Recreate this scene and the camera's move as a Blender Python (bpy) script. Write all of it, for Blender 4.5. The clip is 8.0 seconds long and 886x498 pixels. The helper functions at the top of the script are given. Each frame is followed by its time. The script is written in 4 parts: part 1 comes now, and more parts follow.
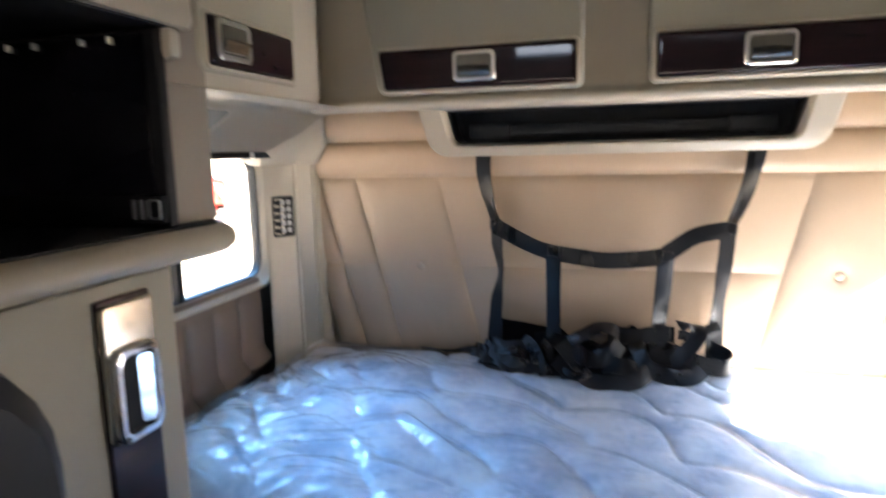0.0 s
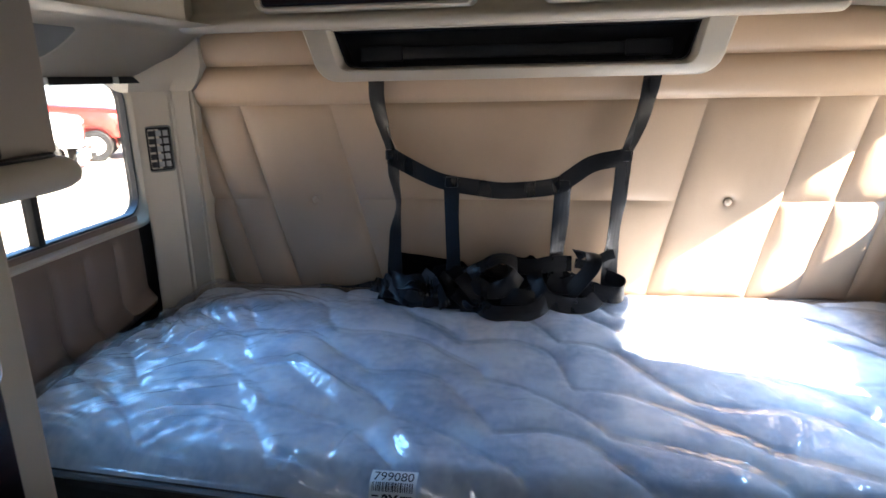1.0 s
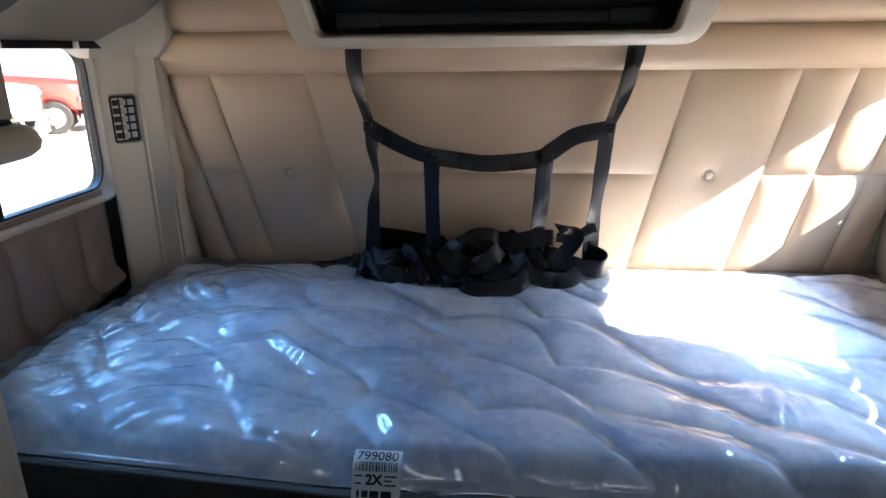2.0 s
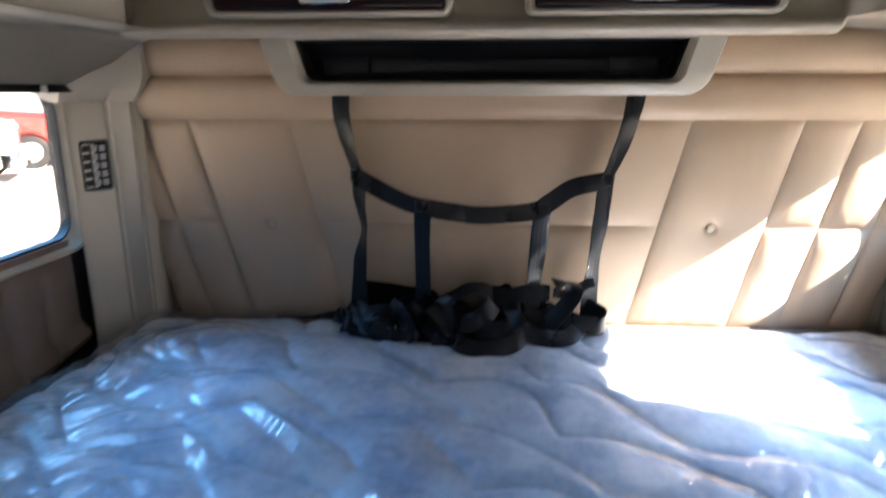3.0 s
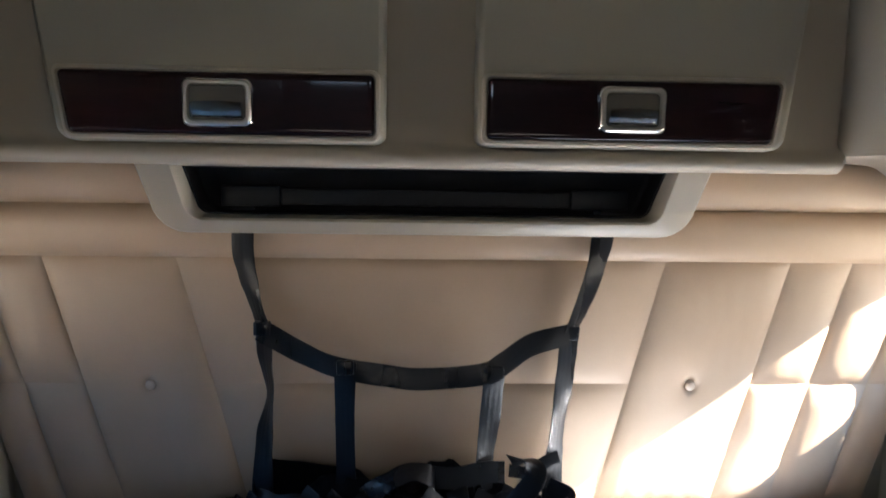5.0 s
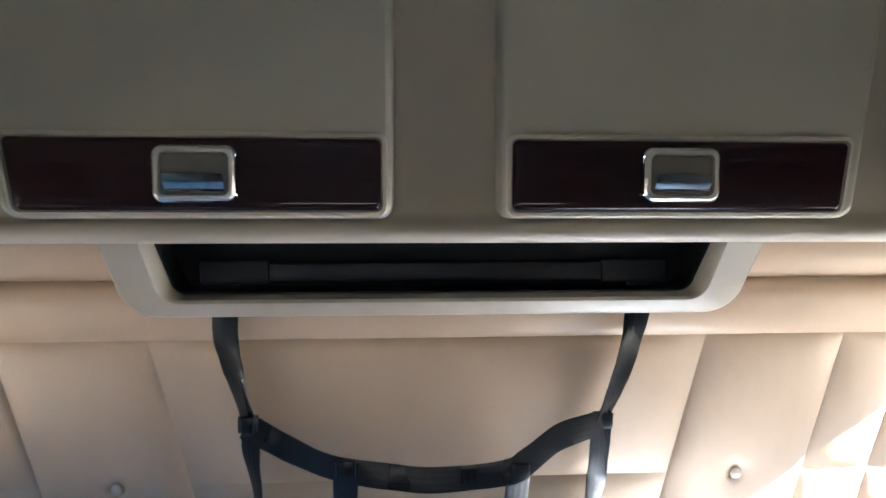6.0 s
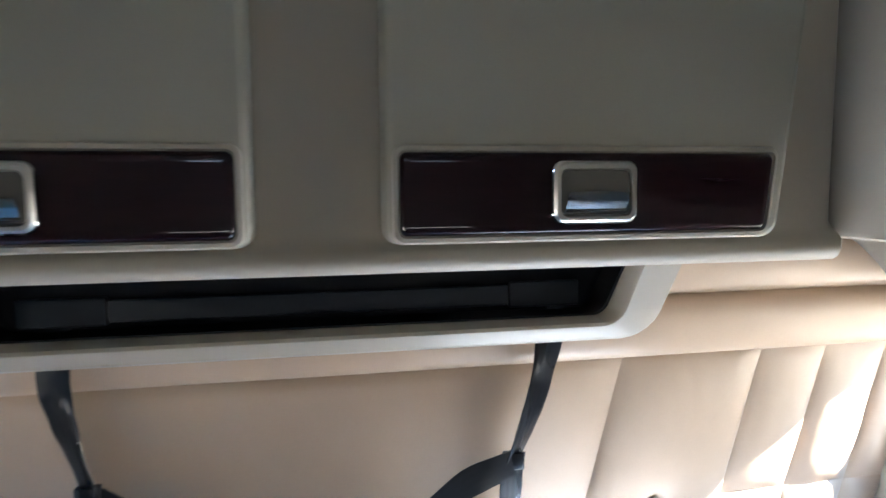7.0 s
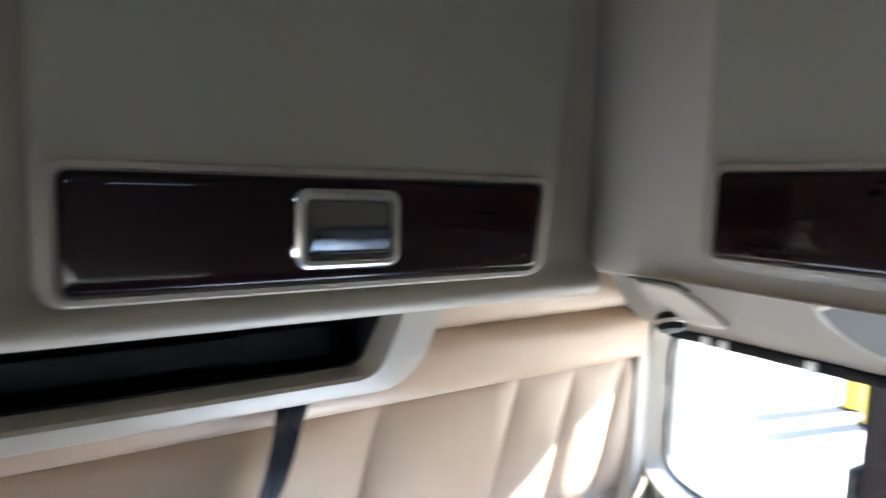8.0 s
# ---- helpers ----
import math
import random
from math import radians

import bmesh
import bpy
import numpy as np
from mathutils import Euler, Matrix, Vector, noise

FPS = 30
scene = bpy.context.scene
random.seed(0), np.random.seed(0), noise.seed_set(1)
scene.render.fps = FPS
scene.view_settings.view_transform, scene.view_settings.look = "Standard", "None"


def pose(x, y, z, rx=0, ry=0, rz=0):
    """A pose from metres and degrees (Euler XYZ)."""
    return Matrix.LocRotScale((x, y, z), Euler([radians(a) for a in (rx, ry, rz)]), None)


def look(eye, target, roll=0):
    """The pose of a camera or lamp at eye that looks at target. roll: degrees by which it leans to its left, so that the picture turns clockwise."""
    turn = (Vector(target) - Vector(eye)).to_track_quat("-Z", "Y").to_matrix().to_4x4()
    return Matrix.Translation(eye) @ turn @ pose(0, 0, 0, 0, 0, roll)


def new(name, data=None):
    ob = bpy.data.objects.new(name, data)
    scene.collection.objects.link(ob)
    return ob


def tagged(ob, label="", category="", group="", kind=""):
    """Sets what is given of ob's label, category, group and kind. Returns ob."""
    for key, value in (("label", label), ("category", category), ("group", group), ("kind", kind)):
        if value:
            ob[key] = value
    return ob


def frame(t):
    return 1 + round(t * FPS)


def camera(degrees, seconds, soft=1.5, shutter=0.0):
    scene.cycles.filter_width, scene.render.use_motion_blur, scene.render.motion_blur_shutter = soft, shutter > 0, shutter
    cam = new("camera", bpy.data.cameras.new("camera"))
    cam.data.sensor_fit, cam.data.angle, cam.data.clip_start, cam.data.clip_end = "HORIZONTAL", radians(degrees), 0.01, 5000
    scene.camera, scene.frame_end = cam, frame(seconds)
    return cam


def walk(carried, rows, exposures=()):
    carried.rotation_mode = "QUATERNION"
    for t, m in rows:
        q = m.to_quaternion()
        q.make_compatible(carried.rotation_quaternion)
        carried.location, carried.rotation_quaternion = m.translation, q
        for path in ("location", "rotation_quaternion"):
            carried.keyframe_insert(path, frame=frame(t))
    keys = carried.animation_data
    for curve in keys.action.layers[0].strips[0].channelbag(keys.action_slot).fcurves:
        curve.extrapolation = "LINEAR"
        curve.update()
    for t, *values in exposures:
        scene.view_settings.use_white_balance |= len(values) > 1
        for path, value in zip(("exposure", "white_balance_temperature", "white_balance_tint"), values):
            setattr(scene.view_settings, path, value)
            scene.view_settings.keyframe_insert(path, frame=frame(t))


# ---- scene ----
cam = camera(70.1, 8.0, shutter=0.5)
PATH = [
    (0, (-0.032, 0.039, 1.475), (-0.558, 1.944, 1.167), -1.4),
    (0.3, (0.016, 0.074, 1.486), (-0.412, 1.978, 1.044), -1.4),
    (0.5, (0.02, 0.095, 1.476), (-0.351, 2.002, 1.0), -1.5),
    (1, (0.028, 0.125, 1.464), (-0.255, 2.033, 0.938), -1.3),
    (1.5, (0.017, 0.149, 1.453), (-0.203, 2.052, 0.878), -1.0),
    (1.7, (0.013, 0.153, 1.452), (-0.189, 2.056, 0.846), -0.9),
    (2.8, (-0.039, 0.225, 1.462), (-0.222, 2.134, 0.895), -0.5),
    (3, (-0.038, 0.264, 1.476), (-0.173, 2.197, 0.98), -0.1),
    (3.5, (-0.048, 0.373, 1.517), (-0.072, 2.33, 1.101), 0.3),
    (4, (-0.036, 0.488, 1.528), (0.043, 2.449, 1.139), 0.7),
    (4.2, (-0.034, 0.512, 1.563), (0.049, 2.474, 1.187), 0.8),
    (5.3, (-0.090, 0.682, 1.601), (-0.006, 2.670, 1.400), 0.9),
    (5.5, (-0.107, 0.734, 1.63), (-0.01, 2.723, 1.443), 0.5),
    (6, (-0.107, 0.795, 1.658), (0.026, 2.785, 1.502), 0.1),
    (6.5, (-0.073, 0.854, 1.683), (0.187, 2.831, 1.526), 0.0),
    (7, (-0.041, 0.955, 1.701), (0.347, 2.908, 1.511), -0.4),
    (7.5, (0.004, 1.072, 1.716), (0.616, 2.968, 1.533), 0.1),
    (7.8, (0.035, 1.117, 1.727), (0.907, 2.906, 1.535), 0.9),
    (8, (0.039, 1.136, 1.74), (1.139, 2.794, 1.545), 1.5),
]
EXPOSURES = [(0.0, 5.05, 6850, 13), (0.6, 4.36, 6720, 13), (1.5, 4.06, 6520, 13), (3.2, 4.03, 6450, 12), (4.2, 3.78, 6480, 12), (5.3, 4.22, 6230, 10), (6.2, 4.67, 5880, 8), (7.0, 4.55, 5640, 6.5), (8.0, 4.24, 5560, 6.5)]
walk(cam, [(t, look(eye, target, roll)) for t, eye, target, roll in PATH], exposures=EXPOSURES)
# ---- world, sun, large lights ----
world = bpy.data.worlds.new("sky")
scene.world = world
world.use_nodes = True
wn = world.node_tree.nodes
sky = wn.new("ShaderNodeTexSky")
sky.sky_type, sky.sun_disc = "NISHITA", False
SUN_WAY = Vector((-1.0, 0.28, -0.735)).normalized()
sky.air_density, sky.dust_density = 0.6, 1.0
sky.sun_elevation = math.asin(-SUN_WAY.z)
sky.sun_rotation = math.atan2(-SUN_WAY.x, -SUN_WAY.y)
wn["Background"].inputs["Strength"].default_value = 0.05
world.node_tree.links.new(sky.outputs[0], wn["Background"].inputs["Color"])

sun = new("sun", bpy.data.lights.new("sun", "SUN"))
sun.data.energy, sun.data.angle, sun.data.color = 5.0, radians(0.6), (1.0, 0.92, 0.81)
sun.matrix_world = look((6, 1, 6), Vector((6, 1, 6)) + SUN_WAY)


def sky_lamp(name, eye, target, w, h, watts, color):
    """The sky's light in an opening."""
    lamp = new(name, bpy.data.lights.new(name, "AREA"))
    lamp.data.shape, lamp.data.size, lamp.data.size_y = "RECTANGLE", w, h
    lamp.data.energy, lamp.data.color = watts, color
    lamp.matrix_world = look(eye, target)
    return lamp


# open sky just outside and above the side windows
sky_lamp("left_window_sky_light", (-3.5, 2.3, 2.9), (-0.25, 1.35, 0.80), 1.9, 2.0, 20.0, (0.17, 0.48, 1.0))
sky_lamp("left_zenith_sky_light", (-2.3, 2.65, 2.75), (-1.05, 1.55, 1.25), 2.2, 1.7, 8.5, (0.19, 0.50, 1.0))
sky_lamp("right_window_sky_light", (3.6, 1.55, 3.45), (0.4, 1.60, 0.80), 2.6, 1.3, 50.0, (0.30, 0.58, 1.0))
# lamp added in the front wall's low gap, for daylight from the windscreen
sky_lamp("windscreen_sky_light", (0.0, -1.60, 1.10), (0.0, 2.0, 1.45), 1.9, 0.12, 0.05, (0.96, 0.97, 1.0))
# the pair of roof lights over the windscreen
for x, z, h, watts in ((-0.56, 2.24, 0.10, 0.045), (0.62, 2.287, 0.045, 0.022)):
    sky_lamp("roof_light_sky", (x, -1.60, z), (x * 0.4, 2.0, 1.5), 0.46, h, watts, (0.90, 0.95, 1.0))


# ---- materials ----
def material(name, base, rough=0.5, metal=0.0, vary=0.12, scale=3.0, grain=60.0, bump=0.1, depth=0.001, coat=0.0, coat_rough=0.05, second=None, stretch=(1, 1, 1), rough_vary=0.08, spec=0.5, span=(0.45, 0.95)):
    """Two scales of variation: broad patches and fine grain, with a fine relief."""
    m = bpy.data.materials.new(name)
    m.use_nodes = True
    nt, bs = m.node_tree, m.node_tree.nodes["Principled BSDF"]
    N, L = nt.nodes.new, nt.links.new
    co = N("ShaderNodeTexCoord")
    mp = N("ShaderNodeMapping")
    mp.inputs["Scale"].default_value = stretch
    L(co.outputs["Object"], mp.inputs[0])
    big, fine = N("ShaderNodeTexNoise"), N("ShaderNodeTexNoise")
    big.inputs["Scale"].default_value, big.inputs["Detail"].default_value = scale, 5
    fine.inputs["Scale"].default_value, fine.inputs["Detail"].default_value = grain, 4
    L(mp.outputs[0], big.inputs["Vector"]), L(mp.outputs[0], fine.inputs["Vector"])
    add = N("ShaderNodeMath")
    add.operation = "MULTIPLY_ADD"
    add.inputs[1].default_value = 0.4
    L(fine.outputs["Fac"], add.inputs[0]), L(big.outputs["Fac"], add.inputs[2])
    ramp = N("ShaderNodeMapRange")
    ramp.inputs["From Min"].default_value, ramp.inputs["From Max"].default_value = span
    L(add.outputs[0], ramp.inputs["Value"])
    mix = N("ShaderNodeMix")
    mix.data_type = "RGBA"
    low = second or tuple(c * (1 - vary) for c in base)
    high = base if second else tuple(min(1, c * (1 + vary)) for c in base)
    mix.inputs["A"].default_value, mix.inputs["B"].default_value = (*low, 1), (*high, 1)
    L(ramp.outputs[0], mix.inputs["Factor"]), L(mix.outputs["Result"], bs.inputs["Base Color"])
    rr = N("ShaderNodeMapRange")
    rr.inputs["To Min"].default_value, rr.inputs["To Max"].default_value = max(0.02, rough - rough_vary), min(1, rough + rough_vary)
    L(big.outputs["Fac"], rr.inputs["Value"]), L(rr.outputs[0], bs.inputs["Roughness"])
    bs.inputs["Metallic"].default_value = metal
    bs.inputs["Specular IOR Level"].default_value = spec
    bs.inputs["Coat Weight"].default_value, bs.inputs["Coat Roughness"].default_value = coat, coat_rough
    if bump:
        bp = N("ShaderNodeBump")
        bp.inputs["Strength"].default_value, bp.inputs["Distance"].default_value = bump, depth
        L(fine.outputs["Fac"], bp.inputs["Height"]), L(bp.outputs[0], bs.inputs["Normal"])
    return m


def sheet_gloss(nt, base):
    """Share of light that a thin sheet mirrors, the same from both sides."""
    edge, power, scale = nt.nodes.new("ShaderNodeLayerWeight"), nt.nodes.new("ShaderNodeMath"), nt.nodes.new("ShaderNodeMath")
    edge.inputs["Blend"].default_value = 0.5
    power.operation, power.inputs[1].default_value = "POWER", 4.5
    scale.operation, scale.inputs[1].default_value, scale.inputs[2].default_value = "MULTIPLY_ADD", 0.9, base
    nt.links.new(edge.outputs["Facing"], power.inputs[0])
    nt.links.new(power.outputs[0], scale.inputs[0])
    return scale, edge


def see_through(name, tint, gloss_rough=0.02, sheen=0.05):
    """Thin clear sheet: lets light through and mirrors by its angle."""
    m = bpy.data.materials.new(name)
    m.use_nodes = True
    nt = m.node_tree
    nt.nodes.remove(nt.nodes["Principled BSDF"])
    N, L = nt.nodes.new, nt.links.new
    tr, gl, mx = N("ShaderNodeBsdfTransparent"), N("ShaderNodeBsdfGlossy"), N("ShaderNodeMixShader")
    fr, edge = sheet_gloss(nt, sheen)
    tr.inputs[0].default_value, gl.inputs["Roughness"].default_value = (*tint, 1), gloss_rough
    L(fr.outputs[0], mx.inputs[0]), L(tr.outputs[0], mx.inputs[1]), L(gl.outputs[0], mx.inputs[2])
    L(mx.outputs[0], nt.nodes["Material Output"].inputs[0])
    return m


VINYL = material("tan vinyl", (0.44, 0.322, 0.226), 0.42, vary=0.07, scale=4, grain=420, bump=0.22, depth=0.0008, spec=0.4)
VINYL_DARK = material("brown vinyl", (0.160, 0.118, 0.093), 0.45, vary=0.08, scale=4, grain=420, bump=0.22, depth=0.0008, spec=0.4)
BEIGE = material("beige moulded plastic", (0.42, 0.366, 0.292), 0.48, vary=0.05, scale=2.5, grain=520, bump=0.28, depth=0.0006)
# darker copy of the beige, with the post's shade put into the colour
BEIGE_SHADE = material("beige moulded plastic with shade in its colour", (0.215, 0.183, 0.150), 0.5, vary=0.06, scale=2.5, grain=500, bump=0.28, depth=0.0006)
BEIGE_DOOR = material("beige cabinet laminate", (0.352, 0.320, 0.25), 0.5, vary=0.06, scale=2, grain=480, bump=0.25, depth=0.0006)
TRIM = material("light beige trim", (0.36, 0.313, 0.25), 0.4, vary=0.05, scale=3, grain=400, bump=0.15, depth=0.0005)
GREY = material("dark grey plastic", (0.016, 0.016, 0.018), 0.55, spec=0.3, grain=300, bump=0.2)
SLOT_DARK = material("blue-black plastic", (0.007, 0.009, 0.013), 0.5, spec=0.25, grain=200, bump=0.1)
BLACK = material("black plastic", (0.006, 0.006, 0.007), 0.55, spec=0.2, grain=200, bump=0.1)
# painted pale in place of the bright sky that lorry glass mirrors
SKY_GLASS = material("lorry glass with sky reflection in its colour", (0.30, 0.36, 0.42), 0.1, vary=0.1, bump=0.0)
BLACK_GLASS = material("black glass", (0.006, 0.006, 0.008), 0.08, bump=0.0, rough_vary=0.02)
RUBBER = material("black rubber", (0.010, 0.010, 0.010), 0.6, grain=150, bump=0.2)
WOOD = material("dark cherry wood", (0.023, 0.0075, 0.0088), 0.3, scale=6, grain=30, second=(0.007, 0.0022, 0.0038), span=(0.35, 1.05), spec=0.12, stretch=(1.0, 3, 6), coat=0.6, coat_rough=0.045, bump=0.05)
# nickel darkened in its colour for the shade inside the shallow latch cups
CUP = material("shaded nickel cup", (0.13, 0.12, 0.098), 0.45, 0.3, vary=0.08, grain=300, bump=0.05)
CHROME = material("chrome", (0.85, 0.85, 0.85), 0.06, 1.0, vary=0.02, bump=0.0, rough_vary=0.03)
SATIN_CHROME = material("worn chrome", (0.66, 0.60, 0.52), 0.17, 1.0, vary=0.04, scale=30, grain=150, bump=0.06, rough_vary=0.12)
NICKEL = material("satin nickel", (0.62, 0.585, 0.53), 0.33, 1.0, vary=0.04, grain=300, bump=0.05)
STEEL = material("brushed steel", (0.42, 0.41, 0.39), 0.3, 1.0, vary=0.06, grain=200, bump=0.08, stretch=(1, 1, 8))
WEBBING = material("black webbing", (0.0065, 0.0075, 0.010), 0.30, vary=0.3, scale=14, grain=300, bump=0.22, depth=0.0012, spec=0.3, stretch=(1, 1, 0.2), rough_vary=0.16)
NET = material("black mesh fabric", (0.006, 0.006, 0.007), 0.8, spec=0.06, grain=500, bump=0.5)
QUILT = material("pale quilted fabric", (0.72, 0.76, 0.80), 0.75, scale=9, grain=45, bump=0.4, depth=0.006, second=(0.43, 0.51, 0.62), span=(0.55, 0.80))
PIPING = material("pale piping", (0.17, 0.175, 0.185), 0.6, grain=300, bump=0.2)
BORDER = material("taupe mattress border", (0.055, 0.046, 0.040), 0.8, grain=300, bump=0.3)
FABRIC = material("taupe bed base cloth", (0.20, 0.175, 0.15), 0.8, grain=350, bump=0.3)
CARPET = material("dark carpet", (0.022, 0.021, 0.020), 0.9, grain=180, bump=0.6, depth=0.004)
PAPER = material("white paper", (0.78, 0.78, 0.76), 0.5, vary=0.04, bump=0.0)
INK = material("black ink", (0.015, 0.015, 0.017), 0.5, bump=0.0)
LENS = material("grey lamp lens", (0.12, 0.119, 0.108), 0.6, vary=0.05, grain=200, bump=0.15)
WHITE = material("white plastic", (0.75, 0.74, 0.70), 0.35, vary=0.04, bump=0.0)
SLAT = material("dull grey slat", (0.27, 0.27, 0.28), 0.42, 0.5, grain=200, bump=0.05)
BUTTON = material("glossy tan button", (0.46, 0.36, 0.27), 0.18, vary=0.05, coat=0.6, bump=0.0)
CLEAR = see_through("lightly smoked glass", (0.88, 0.89, 0.88))
GREYED = see_through("smoked glass", (0.78, 0.78, 0.77))
TINTED = see_through("tinted glass", (0.09, 0.08, 0.068))
CONCRETE = material("pale concrete", (0.58, 0.54, 0.48), 0.85, vary=0.12, scale=0.35, grain=14, bump=0.3, depth=0.006)
RED = material("red lorry paint", (0.45, 0.03, 0.02), 0.25, vary=0.05, coat=1.0, bump=0.0)
PALE = material("white lorry paint", (0.75, 0.75, 0.74), 0.3, vary=0.03, coat=0.8, bump=0.0)
SASH_DARK = material("dark brown sash stand-in", (0.007, 0.005, 0.005), 0.7, spec=0.08, vary=0.15, grain=60, bump=0.15)
YELLOW = material("yellow paint", (0.72, 0.47, 0.02), 0.45, vary=0.08, grain=60, bump=0.1)


def film_material(sheen=0.19):
    m = bpy.data.materials.new("clear plastic film")
    m.use_nodes = True
    nt = m.node_tree
    nt.nodes.remove(nt.nodes["Principled BSDF"])
    N, L = nt.nodes.new, nt.links.new
    co, wv = N("ShaderNodeTexCoord"), N("ShaderNodeTexNoise")
    mp = N("ShaderNodeMapping")
    mp.vector_type = "TEXTURE"
    mp.inputs["Rotation"].default_value, mp.inputs["Scale"].default_value = (0, 0, 0.95), (0.13, 0.013, 0.1)
    wv.inputs["Scale"].default_value, wv.inputs["Detail"].default_value, wv.inputs["Distortion"].default_value = 1.0, 3, 1.2
    bp = N("ShaderNodeBump")
    bp.inputs["Strength"].default_value, bp.inputs["Distance"].default_value = 0.42, 0.004
    L(co.outputs["Object"], mp.inputs[0]), L(mp.outputs[0], wv.inputs["Vector"])
    # sharp crease lines at two sizes, laid over the soft ripples
    split, slack = N("ShaderNodeSeparateXYZ"), N("ShaderNodeMapRange")
    loose, ripple = N("ShaderNodeMapRange"), N("ShaderNodeMath")
    loose.inputs["From Min"].default_value, loose.inputs["From Max"].default_value = -0.35, -0.75
    loose.inputs["To Min"].default_value, loose.inputs["To Max"].default_value = 0.45, 3.0
    ripple.operation = "MULTIPLY"
    L(split.outputs["X"], loose.inputs["Value"]), L(loose.outputs[0], ripple.inputs[0]), L(wv.outputs["Fac"], ripple.inputs[1])
    height = ripple.outputs[0]
    slack.inputs["From Min"].default_value, slack.inputs["From Max"].default_value = 1.15, 1.20
    L(co.outputs["Object"], split.inputs[0]), L(split.outputs["Y"], slack.inputs["Value"])
    for scale, weight, sharp in ((6.0, 0.55, 14.0), (17.0, 0.30, 9.0)):
        rz, off, fold, line, mix = N("ShaderNodeTexNoise"), N("ShaderNodeMath"), N("ShaderNodeMath"), N("ShaderNodeMapRange"), N("ShaderNodeMath")
        taut = N("ShaderNodeMath")
        rz.inputs["Scale"].default_value, rz.inputs["Detail"].default_value, rz.inputs["Distortion"].default_value = scale, 2, 0.6
        off.operation, off.inputs[1].default_value = "SUBTRACT", 0.5
        fold.operation = "ABSOLUTE"
        line.inputs["From Min"].default_value, line.inputs["From Max"].default_value = 0.0, 1.0 / sharp
        line.inputs["To Min"].default_value, line.inputs["To Max"].default_value = weight, 0.0
        mix.operation = "ADD"
        L(co.outputs["Object"], rz.inputs["Vector"]), L(rz.outputs["Fac"], off.inputs[0]), L(off.outputs[0], fold.inputs[0])
        # the film is drawn tight over the front edge
        taut.operation = "MULTIPLY"
        L(fold.outputs[0], line.inputs["Value"]), L(line.outputs[0], taut.inputs[0]), L(slack.outputs[0], taut.inputs[1])
        L(taut.outputs[0], mix.inputs[0]), L(height, mix.inputs[1])
        height = mix.outputs[0]
    L(height, bp.inputs["Height"])
    tr, gl, mx = N("ShaderNodeBsdfTransparent"), N("ShaderNodeBsdfGlossy"), N("ShaderNodeMixShader")
    fr, edge = sheet_gloss(nt, sheen)
    tr.inputs[0].default_value, gl.inputs["Roughness"].default_value = (0.95, 0.96, 0.98, 1), 0.075
    L(bp.outputs[0], gl.inputs["Normal"]), L(bp.outputs[0], edge.inputs["Normal"])
    # the scuffed film also spreads what it mirrors
    haze, blend = N("ShaderNodeBsdfGlossy"), N("ShaderNodeMixShader")
    haze.inputs["Roughness"].default_value, blend.inputs[0].default_value = 0.40, 0.18
    L(gl.outputs[0], blend.inputs[1]), L(haze.outputs[0], blend.inputs[2])
    L(fr.outputs[0], mx.inputs[0]), L(tr.outputs[0], mx.inputs[1]), L(blend.outputs[0], mx.inputs[2])
    L(mx.outputs[0], nt.nodes["Material Output"].inputs[0])
    return m


FILM = film_material()


# ---- builders ----
def part(name, bm, mat, parent=None, label="", smooth=40):
    me = bpy.data.meshes.new(name)
    bmesh.ops.recalc_face_normals(bm, faces=bm.faces)
    bm.to_mesh(me)
    bm.free()
    me.materials.append(mat)
    if smooth:
        me.polygons.foreach_set("use_smooth", [True] * len(me.polygons))
        me.set_sharp_from_angle(angle=radians(smooth))
        for p in me.polygons:
            if p.loop_total > 4:
                p.use_smooth = False
    ob = new(name, me)
    if parent:
        ob.parent = parent
    if label:
        ob["label"] = label
    return ob


def thing(name, label, category, m=None, group="", kind=""):
    ob = new(name)
    ob.empty_display_size = 0.05
    if m:
        ob.matrix_world = m
    return tagged(ob, label, category, group, kind)


def box(x0, x1, y0, y1, z0, z1, r=0.0, seg=2, bm=None):
    b = bmesh.new()
    bmesh.ops.create_cube(b, size=1)
    for v in b.verts:
        v.co = Vector((x0 + (v.co.x + 0.5) * (x1 - x0), y0 + (v.co.y + 0.5) * (y1 - y0), z0 + (v.co.z + 0.5) * (z1 - z0)))
    if r:
        bmesh.ops.bevel(b, geom=b.edges[:], offset=r, segments=seg, affect="EDGES", profile=0.5)
    return merge(bm, b)


def merge(bm, b):
    if bm is None:
        return b
    me = bpy.data.meshes.new("tmp")
    b.to_mesh(me)
    b.free()
    bm.from_mesh(me)
    bpy.data.meshes.remove(me)
    return bm


def loft(rings, cap=True, closed=True, bm=None, end=False):
    """Skin a list of rings of points, all of one length; end closes the last one alone."""
    b = bmesh.new()
    vs = [[b.verts.new(p) for p in ring] for ring in rings]
    n = len(rings[0])
    for a, c in zip(vs, vs[1:]):
        for i in range(n if closed else n - 1):
            j = (i + 1) % n
            b.faces.new((a[i], a[j], c[j], c[i]))
    if cap and closed:
        b.faces.new(vs[0][::-1])
        b.faces.new(vs[-1])
    if end:
        b.faces.new(vs[-1])
    return merge(bm, b)


